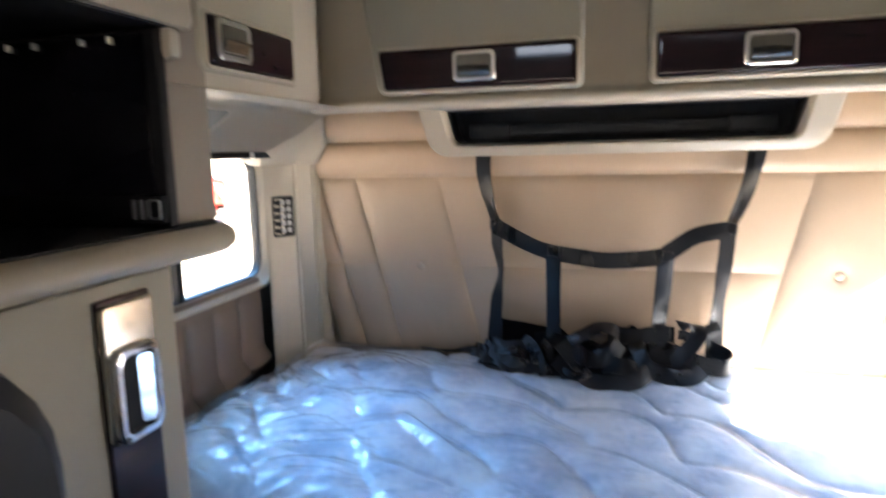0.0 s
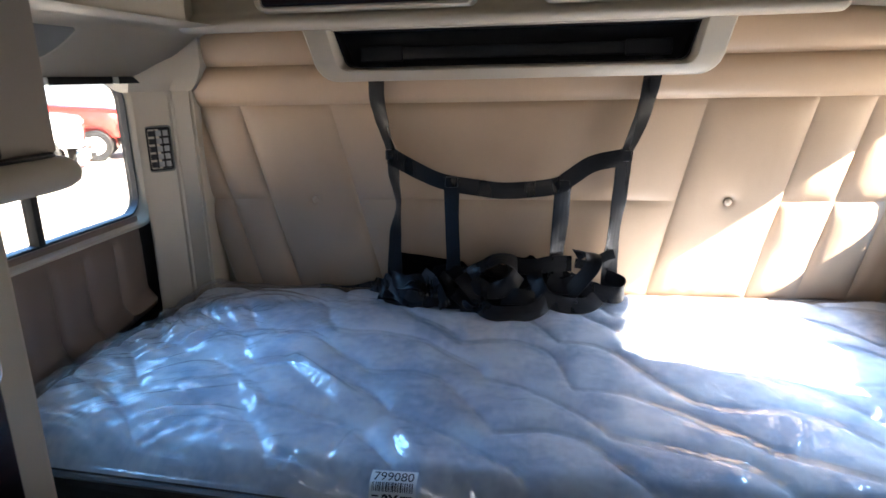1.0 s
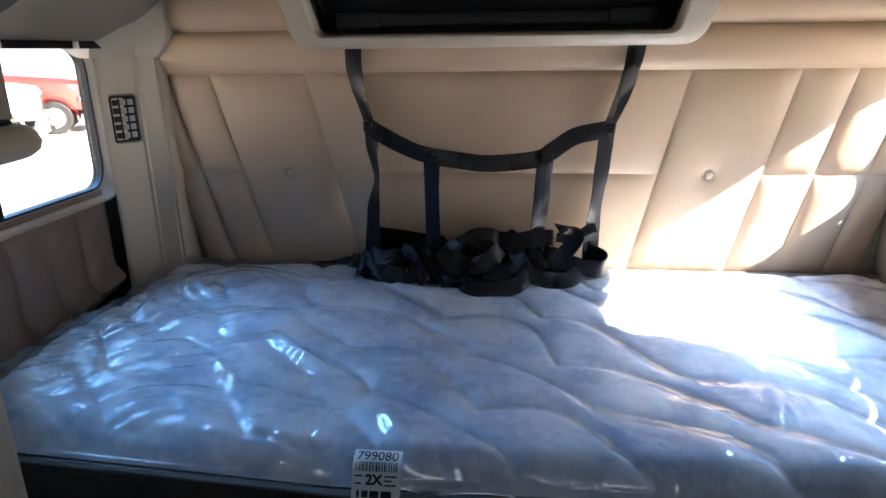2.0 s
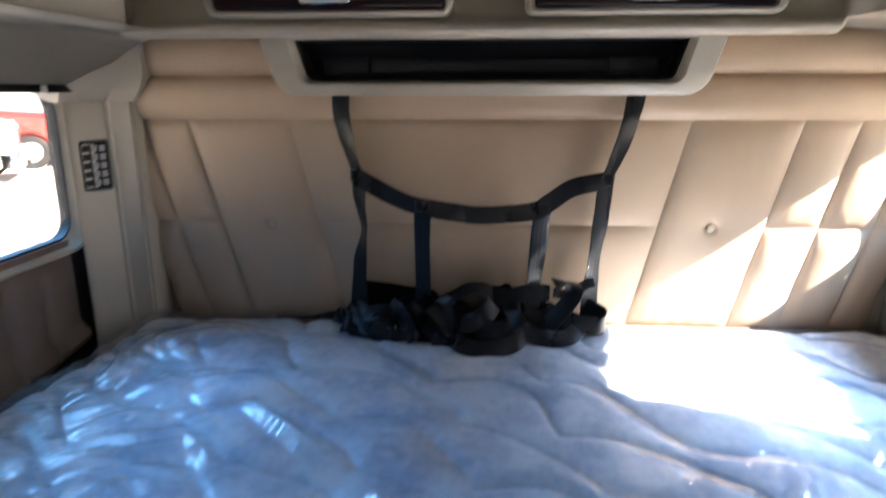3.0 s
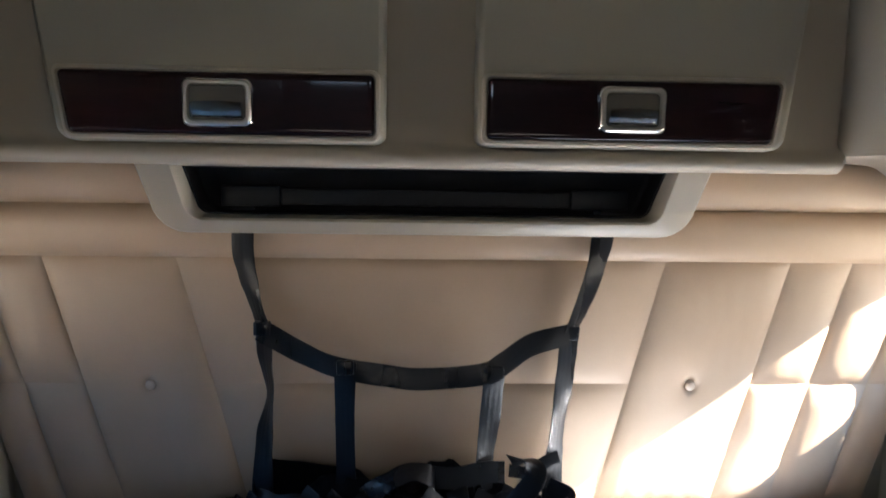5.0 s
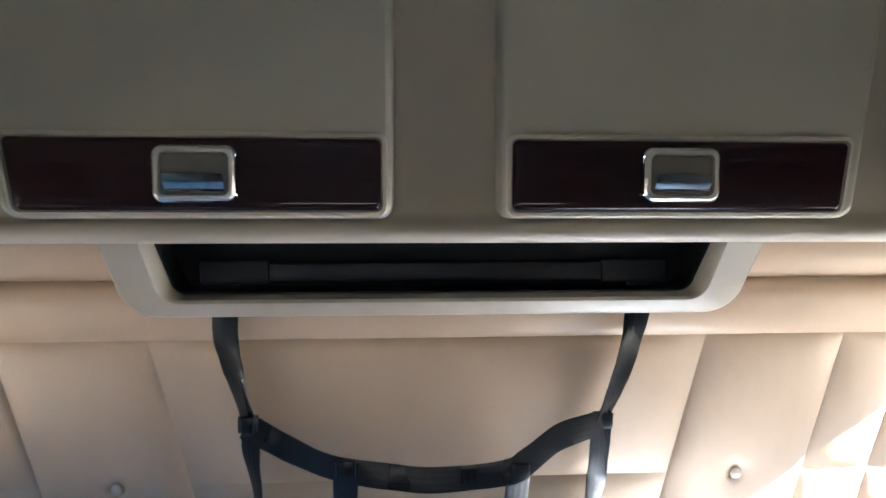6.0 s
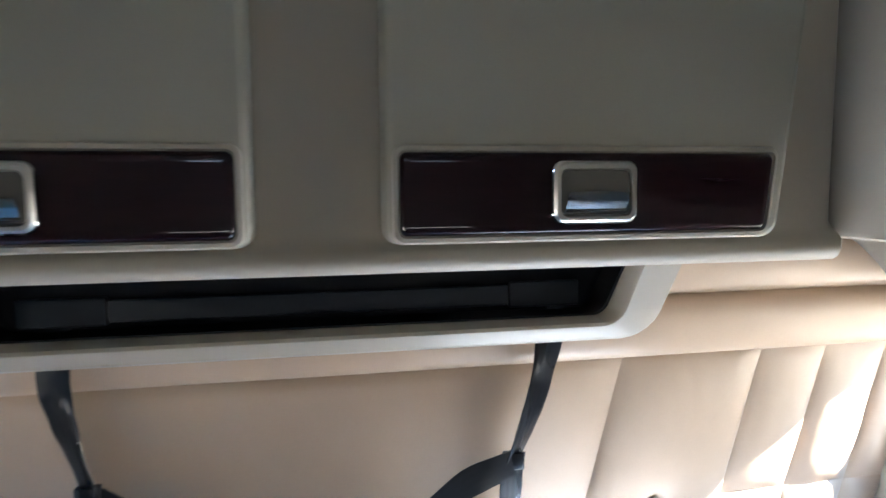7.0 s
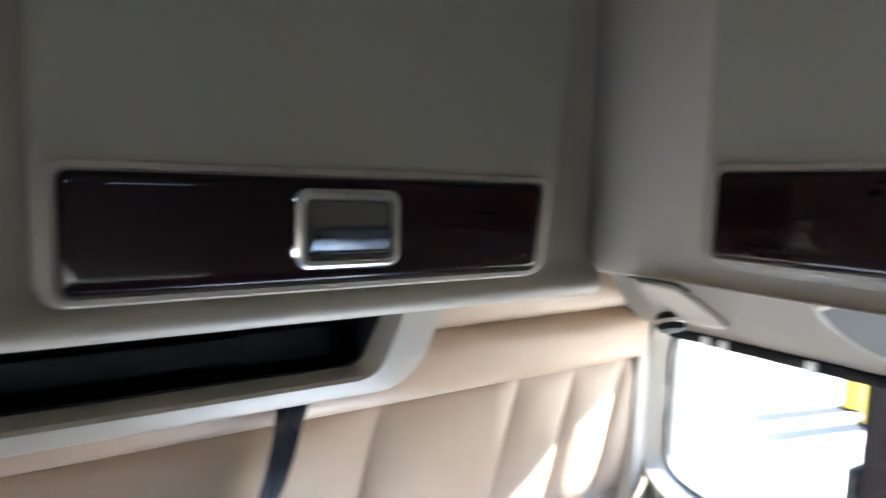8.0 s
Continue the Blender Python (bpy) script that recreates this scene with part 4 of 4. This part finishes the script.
def tag_pt(x, s):
    """Sheet that lies on the film and bends down over the front edge."""
    flat = min(s, 0.034)
    y = 1.184 - flat
    z = 0.688 + (y - 1.115) * 0.125 + 0.019 - 0.006 * (flat / 0.034) ** 2
    return Vector((x, y - (s - flat) * 0.42, z - (s - flat) * 0.90))


def tag_sheet(x0, x1, s0, s1, lift, name, mat, parent):
    b = grid(lambda u, v: tag_pt(x0 + (x1 - x0) * u, s0 + (s1 - s0) * v) + Vector((0, -lift, lift)), 2, 12)
    return part(name, b, mat, parent)


tag_sheet(TAG_X - 0.046, TAG_X + 0.046, 0.0, 0.125, 0.004, "sheet", PAPER, label)


def words(body, x, s, size, parent, bold=0.0):
    cu = bpy.data.curves.new("writing", "FONT")
    cu.body, cu.size, cu.align_x, cu.align_y, cu.offset = body, size, "CENTER", "CENTER", bold
    tmp = new("writing", cu)
    dg = bpy.context.evaluated_depsgraph_get()
    dg.update()
    me = bpy.data.meshes.new_from_object(tmp.evaluated_get(dg))
    bpy.data.objects.remove(tmp)
    for v in me.vertices:
        v.co = tag_pt(x + v.co.x, s - v.co.y) + Vector((0, -0.0052, 0.0052))
    me.materials.append(INK)
    ob = new("writing", me)
    ob.parent = parent
    return ob


words("799080", TAG_X, 0.0155, 0.027, label)
rng = random.Random(4)
x = TAG_X - 0.040
while x < TAG_X + 0.038:
    w = rng.choice((0.0012, 0.002, 0.003))
    tag_sheet(x, x + w, 0.027, 0.045, 0.0052, "bar", INK, label)
    x += w + rng.choice((0.001, 0.0018, 0.0026))
words("2X", TAG_X - 0.004, 0.061, 0.026, label, 0.0011)
for s, a, c in ((0.052, -0.040, -0.026), (0.052, 0.016, 0.040), (0.060, 0.016, 0.030), (0.068, 0.016, 0.038), (0.066, -0.040, -0.028)):
    tag_sheet(TAG_X + a, TAG_X + c, s, s + 0.003, 0.0052, "print_bar", INK, label)
for a, c in ((-0.036, -0.031), (-0.026, -0.014), (-0.011, 0.006), (0.010, 0.030)):
    tag_sheet(TAG_X + a, TAG_X + c, 0.080, 0.093, 0.0052, "print_bar", GREY, label)

# ---- cargo net of straps on the rear wall ----
net = thing("strap_net", "black webbing cargo net hanging in a heap on the mattress", "net")
W = 0.047
FY = (0, -1, 0)


def hang(pts, tilt):
    return part("strap", ribbon([(x, y, z) for x, y, z in pts], W, tilt), WEBBING, net)


Ys = 1.962
hang([(-0.423, 1.955, 1.53), (-0.425, 1.948, 1.452), (-0.425, 1.952, 1.396), (-0.409, 1.958, 1.312), (-0.388, 1.955, 1.245)], [FY, FY, (-0.3, -1, 0.1), (-0.8, -0.8, 0.15), (-1.0, -0.6, 0.15)])
hang([(-0.386, 1.955, 1.255), (-0.388, Ys, 1.18), (-0.378, Ys, 1.095), (-0.392, 1.965, 1.0), (-0.397, 1.962, 0.90), (-0.398, 1.95, 0.80)], [(-0.4, -1, 0), (-0.9, -0.7, 0.1), (-1.0, -0.55, 0.1), (-0.75, -0.8, 0.1), (-0.2, -1, 0), FY])
hang([(0.340, 1.955, 1.53), (0.339, 1.948, 1.455), (0.322, 1.95, 1.36), (0.297, 1.952, 1.285), (0.276, 1.952, 1.235)], [FY, FY, (0.4, -1, 0.12), (0.8, -0.9, 0.15), (0.9, -0.7, 0.15)])
hang([(0.278, 1.952, 1.25), (0.270, 1.955, 1.13), (0.258, 1.958, 1.006), (0.250, 1.955, 0.88), (0.252, 1.945, 0.80)], [(0.3, -1, 0.1), (0.5, -1, 0.14), (0.5, -1, 0.14), (0.2, -1, 0), FY])
hang([(-0.392, 1.946, 1.243), (-0.300, 1.932, 1.196), (-0.229, 1.920, 1.170), (-0.128, 1.914, 1.154), (-0.044, 1.910, 1.147), (0.084, 1.902, 1.161), (0.127, 1.902, 1.185), (0.187, 1.915, 1.222), (0.272, 1.940, 1.237)], [FY, (0, -1, -0.25), (0, -1, -0.1), (0, -1, 0.15), (0, -1, 0.10), (0, -1, 0.05), (0.15, -0.95, 0.10), (0.15, -0.95, 0.15), (0.1, -1, 0.05)])
hang([(-0.208, 1.914, 1.182), (-0.212, 1.932, 1.065), (-0.212, 1.948, 0.94), (-0.208, 1.93, 0.80)], [FY, (-0.35, -1, 0.1), (-0.42, -1, 0.12), FY])
hang([(0.108, 1.902, 1.172), (0.103, 1.928, 1.053), (0.096, 1.948, 0.942), (0.092, 1.935, 0.82)], [FY, (0.30, -1, 0.1), (0.48, -1, 0.12), FY])
for x, z in ((-0.208, 1.171), (0.108, 1.164), (-0.388, 1.246), (0.276, 1.24)):
    part("stitched_joint", box(x - 0.018, x + 0.018, (1.896 if x > 0 else 1.908) if abs(x) < 0.25 else 1.940, (1.909 if x > 0 else 1.921) if abs(x) < 0.25 else 1.958, z - 0.015, z + 0.015, 0.003), WEBBING, net)


def mesh_sheet(xa, xb, z_top_a, z_top_b, y):
    def f(u, v):
        x = xa + (xb - xa) * u
        zt = z_top_a + (z_top_b - z_top_a) * u
        z = zt + (0.775 - zt) * v
        return (x, y - 0.10 * v ** 2 + 0.012 * noise.noise((x * 12, z * 12, 2)), z)
    b = grid(f, 16, 12)
    bmesh.ops.solidify(b, geom=b.faces[:], thickness=0.002)
    return part("mesh_fabric", b, NET, net)


mesh_sheet(-0.40, -0.19, 0.945, 0.915, 1.978)
mesh_sheet(-0.20, 0.10, 0.872, 0.905, 1.972)
mesh_sheet(0.08, 0.20, 0.905, 0.845, 1.968)


def top_at(x, y):
    return mattress_top(min(max(x, X0), X1), min(max(y, Y0), Y1))


def band(points, faces, width=W):
    """A loose end of webbing; points hold x, y and the height over the mattress."""
    line = [(x, y, top_at(x, y) + h) for x, y, h in points]
    return part("folded_strap", ribbon(line, width, faces, 0.0026, 9), WEBBING, net)


def crumple(u, v):
    """The bunched net itself, dark under the straps."""
    x, y = -0.44 + 0.68 * u, 1.985 - (0.085 + 0.05 * math.sin(math.pi * u)) * v
    swell = math.sin(math.pi * u) ** 0.5 * (1 - v ** 1.6)
    lift = 0.010 + swell * (0.075 + 0.05 * noise.noise((x * 13, y * 16, 4.4)) + 0.02 * noise.noise((x * 40, y * 40, 1.4)))
    return (x + 0.012 * noise.noise((x * 18, y * 18, 8.0)), y, top_at(x, y) + lift)


part("bunched_mesh", grid(crumple, 60, 18), NET, net, "bunched black mesh")
UPF, FRO, RGT, BAK = (0, -0.75, 0.65), (0, -1, 0.15), (0.85, -0.5, 0.2), (0, 0.9, 0.4)
# rolled loop in the middle
band([(-0.165, 1.90, 0.075), (-0.120, 1.885, 0.120), (-0.070, 1.885, 0.142), (-0.028, 1.890, 0.128), (-0.020, 1.905, 0.100), (-0.055, 1.915, 0.085), (-0.100, 1.91, 0.095), (-0.115, 1.90, 0.112)], [FRO, (-0.4, -0.6, 0.7), (0, -0.5, 0.85), (0.7, -0.4, 0.5), (0.9, 0.2, -0.2), (0, 0.5, -0.8), (-0.7, 0.3, -0.3), (-0.5, 0.2, 0.6)])
band([(-0.150, 1.88, 0.075), (-0.095, 1.862, 0.062), (-0.040, 1.862, 0.072), (-0.012, 1.88, 0.095)], [FRO, UPF, FRO, (0.6, -0.8, 0.2)], 0.050)
# broad pale band to the fore
band([(0.030, 1.895, 0.100), (0.040, 1.868, 0.075), (0.062, 1.848, 0.040), (0.115, 1.840, 0.022), (0.180, 1.855, 0.022), (0.215, 1.885, 0.030)], [FRO, (-0.4, -0.9, 0.3), (-0.25, -0.9, 0.4), (0, -0.85, 0.5), (0.2, -0.8, 0.6), (0.4, -0.5, 0.7)])
band([(0.120, 1.885, 0.030), (0.165, 1.880, 0.080), (0.198, 1.885, 0.125), (0.188, 1.905, 0.150), (0.150, 1.925, 0.135)], [(-0.5, -0.85, 0.2), (-0.55, -0.8, 0.2), (-0.3, -0.8, 0.6), (0.3, 0.1, 0.95), (0.3, 0.8, 0.4)])
# end that curls round by the outer strap
band([(0.130, 1.925, 0.060), (0.195, 1.905, 0.040), (0.260, 1.900, 0.028), (0.288, 1.912, 0.034), (0.285, 1.935, 0.052), (0.240, 1.950, 0.066)], [FRO, (0.1, -0.95, 0.3), (0.3, -0.9, 0.3), (0.95, -0.2, 0.2), (0.5, 0.8, 0.2), BAK])
band([(0.150, 1.945, 0.100), (0.195, 1.940, 0.112), (0.235, 1.942, 0.128), (0.262, 1.948, 0.135)], [FRO, FRO, FRO, FRO], 0.028)
# inner folds between the hanging straps
band([(-0.400, 1.935, 0.055), (-0.360, 1.905, 0.060), (-0.310, 1.890, 0.066), (-0.272, 1.892, 0.040), (-0.300, 1.905, 0.018), (-0.350, 1.90, 0.014)], [FRO, UPF, UPF, RGT, (0, -0.4, -0.9), FRO])
band([(-0.375, 1.90, 0.018), (-0.330, 1.876, 0.022), (-0.270, 1.872, 0.030), (-0.235, 1.885, 0.060)], [UPF, FRO, UPF, RGT])
band([(-0.250, 1.90, 0.080), (-0.200, 1.880, 0.050), (-0.160, 1.862, 0.028), (-0.120, 1.850, 0.022)], [FRO, (0.4, -0.85, 0.3), (0.3, -0.8, 0.5), UPF])
band([(-0.185, 1.885, 0.092), (-0.150, 1.868, 0.062), (-0.118, 1.852, 0.032), (-0.130, 1.845, 0.014), (-0.180, 1.852, 0.012)], [(0.5, -0.8, 0.3), (0.45, -0.8, 0.4), (0.6, -0.75, 0.2), (0.2, -0.6, -0.75), UPF])
band([(-0.120, 1.835, 0.022), (-0.090, 1.800, 0.016), (-0.035, 1.792, 0.014), (0.030, 1.815, 0.022), (0.075, 1.850, 0.034)], [(-0.5, -0.7, 0.5), (-0.1, -0.7, 0.7), (0.1, -0.75, 0.65), (0.2, -0.75, 0.6), FRO])
band([(-0.030, 1.935, 0.098), (0.030, 1.925, 0.104), (0.090, 1.930, 0.106), (0.140, 1.940, 0.100)], [FRO, (0, -0.9, 0.4), FRO, FRO])
band([(-0.110, 1.905, 0.030), (-0.050, 1.880, 0.028), (0.010, 1.872, 0.032), (0.055, 1.882, 0.060)], [FRO, UPF, UPF, (0.5, -0.8, 0.4)])
band([(-0.060, 1.86, 0.040), (-0.010, 1.845, 0.048), (0.030, 1.850, 0.030), (0.040, 1.862, 0.010)], [(0, -0.6, 0.8), UPF, (0.7, -0.6, 0.3), (0.9, -0.3, 0)])
band([(0.070, 1.905, 0.070), (0.110, 1.895, 0.058), (0.150, 1.90, 0.062)], [FRO, UPF, FRO])
band([(-0.470, 1.965, 0.022), (-0.430, 1.930, 0.034), (-0.395, 1.905, 0.020), (-0.350, 1.888, 0.030), (-0.315, 1.895, 0.055)], [UPF, FRO, UPF, FRO, RGT])
band([(-0.430, 1.945, 0.050), (-0.385, 1.915, 0.038), (-0.340, 1.880, 0.015), (-0.295, 1.868, 0.014)], [FRO, (-0.3, -0.8, 0.5), UPF, UPF], 0.040)
band([(-0.300, 1.905, 0.090), (-0.262, 1.885, 0.070), (-0.240, 1.870, 0.035), (-0.225, 1.860, 0.014)], [(-0.5, -0.8, 0.3), (-0.6, -0.75, 0.2), (-0.3, -0.9, 0.3), UPF], 0.040)
# the tail that runs out along the wall and two flat ends in front
part("strap_tail", ribbon([(-0.66, 2.006, top_at(-0.66, 2.0) + 0.012), (-0.56, 1.998, top_at(-0.56, 2.0) + 0.016), (-0.46, 1.975, top_at(-0.46, 1.97) + 0.016), (-0.37, 1.92, top_at(-0.37, 1.92) + 0.016), (-0.28, 1.885, top_at(-0.28, 1.88) + 0.020)], 0.030, [(0, -0.5, 0.9), (0, -0.4, 0.9), (0, -0.4, 0.9), (0.1, -0.7, 0.6), (0, -1, 0.3)]), WEBBING, net)

# ---- cab seat whose back reaches into view ----
seat = thing("passenger_seat", "dark grey cloth cab seat with a rounded backrest", "seat")


def back_ring(k, x):
    pts = []
    for a, c in rrect(0.46, 0.78, 0.17, 6):
        pts.append((x, 0.338 + a * k, 0.93 + c * k))
    return pts


part("backrest", loft([back_ring(0.90, -0.745), back_ring(0.97, -0.725), back_ring(1.0, -0.69), back_ring(1.0, -0.655), back_ring(0.96, -0.62), back_ring(0.88, -0.605)]), GREY, seat)
part("cushion", box(-0.66, -0.30, -0.06, 0.40, 0.38, 0.52, 0.05, 3), GREY, seat)
part("pedestal", box(-0.60, -0.36, 0.05, 0.30, 0.0, 0.38, 0.01), BLACK, seat)

# ---- outside: yard and lorries ----
GZ = -1.05
tagged(part("ground", box(-400, 400, -400, 400, GZ - 0.2, GZ), CONCRETE, smooth=0), "sunlit pale concrete yard reaching the horizon", "", "", "structure")


def lorry(m, paint, label):
    """Conventional tractor unit: bonnet towards +x, cab behind; origin on the ground under the front axle."""
    root = thing("lorry", label, "lorry", m)
    hood = [(0.75, 0.75), (0.85, 1.35), (0.80, 1.62), (0.60, 1.75), (-0.60, 1.75), (-0.80, 1.62), (-0.85, 1.35), (-0.75, 0.75)]

    def sec(x, k, lift=0.0):
        return [(x, y * k, z if z < 1 else z + lift) for y, z in hood]
    part("bonnet", loft([sec(0.95, 0.80, -0.25), sec(0.85, 0.90, -0.12), sec(0.3, 1.0, -0.02), sec(-1.3, 1.12, 0.12)]), paint, root)
    part("cab", loft([[(x, y, z) for x, y, z in ((-1.3, -1.05, 0.9), (-1.3, 1.05, 0.9), (-1.3, 1.05, 1.9), (-1.62, 0.95, 2.75), (-1.62, -0.95, 2.75), (-1.3, -1.05, 1.9))], [(x, y, z) for x, y, z in ((-3.0, -1.05, 0.9), (-3.0, 1.05, 0.9), (-3.0, 1.05, 1.9), (-3.0, 0.98, 2.85), (-3.0, -0.98, 2.85), (-3.0, -1.05, 1.9))]]), paint, root)
    part("sleeper", box(-5.0, -3.02, -1.1, 1.1, 0.9, 3.3, 0.08), paint, root)
    for s in (-1, 1):
        part("side_window", box(-2.75, -1.75, s * 1.05 - 0.02, s * 1.05 + 0.02, 1.95, 2.55, 0.008), SKY_GLASS, root)
        wing = []
        for i in range(9):
            a = radians(-10 + 200 * i / 8)
            wing.append((0.66 * math.cos(a), 0.52 + 0.66 * math.sin(a)))
        b = loft([[(x, s * 0.80, z) for x, z in wing], [(x, s * 1.16, z) for x, z in wing]], closed=False, cap=False)
        bmesh.ops.solidify(b, geom=b.faces[:], thickness=0.05)
        part("wing", b, paint, root)
        wheel = part("wheel", spin([(0.30, -0.14), (0.48, -0.14), (0.52, -0.10), (0.52, 0.10), (0.48, 0.14), (0.30, 0.14)], (0, s * 1.0, 0.52), (0, 1, 0), 28), RUBBER, root, "black tyre")
        part("rim", spin([(0.0, s * 0.19), (0.09, s * 0.19), (0.11, s * 0.150), (0.22, s * 0.146), (0.29, s * 0.165), (0.31, s * 0.143)], (0, s * 1.0, 0.52), (0, 1, 0), 24), WHITE, wheel, "white steel rim")
        part("fuel_tank", spin([(0.0, -0.7), (0.30, -0.7), (0.33, -0.66), (0.33, 0.66), (0.30, 0.7), (0.0, 0.7)], (-2.2, s * 0.95, 0.62), (1, 0, 0), 24), CHROME, root, "polished fuel tank")
        part("mirror", box(-1.5, -1.42, s * 1.32 - 0.09, s * 1.32 + 0.09, 1.95, 2.45, 0.02), WHITE, root)
        part("headlamp", box(0.72, 0.90, s * 0.72 - 0.12, s * 0.72 + 0.12, 1.0, 1.22, 0.03), CHROME, root)
    part("windscreen", loft([[(-1.285, -0.92, 1.93), (-1.285, 0.92, 1.93), (-1.59, 0.86, 2.68), (-1.59, -0.86, 2.68)], [(-1.265, -0.92, 1.94), (-1.265, 0.92, 1.94), (-1.57, 0.86, 2.69), (-1.57, -0.86, 2.69)]]), SKY_GLASS, root)
    part("bumper", box(0.92, 1.08, -1.15, 1.15, 0.35, 0.72, 0.03), CHROME, root)
    part("grille", box(0.93, 1.0, -0.55, 0.55, 0.78, 1.42, 0.02), CHROME, root)
    part("chassis", box(-7.0, 0.8, -0.42, 0.42, 0.55, 0.80, 0.02), BLACK, root)
    return root


lorry(pose(-15.13, 20.67, GZ, 0, 0, 28), RED, "red bonneted lorry parked in the sunlit yard")
lorry(pose(-14.2, 17.06, GZ, 0, 0, 28), PALE, "white bonneted lorry parked in the sunlit yard")


def bollard(x, y, h=1.15):
    root = thing("bollard", "yellow painted steel bollard on the concrete yard", "bollard", pose(x, y, GZ), group="yellow bollards")
    part("post", spin([(0.0, 0.0), (0.115, 0.0), (0.115, h - 0.08), (0.10, h - 0.03), (0.055, h), (0.0, h + 0.01)], (0, 0, 0), (0, 0, 1), 24), YELLOW, root)
    part("base_flange", spin([(0.0, 0.0), (0.16, 0.0), (0.16, 0.02), (0.0, 0.022)], (0, 0, 0), (0, 0, 1), 24), GREY, root)


bollard(8.67, 4.49)
bollard(9.13, 4.92)
# stands in for the window's dark bar, set outside to spare the sun patch
sash_stand_in = thing("sash_stand_in", "dark upright with a small black box, standing in for the window's sash bar and catch", "post", pose(3.0, 2.14, GZ))
part("post", box(-0.12, 0.12, -0.13, 0.13, 0.0, 2.42, 0.012), SASH_DARK, sash_stand_in)
part("foot_plate", box(-0.18, 0.18, -0.19, 0.19, 0.0, 0.02, 0.004), SASH_DARK, sash_stand_in)
part("box", box(-0.15, -0.02, 0.13, 0.17, 1.32, 1.67, 0.012), BLACK, sash_stand_in)
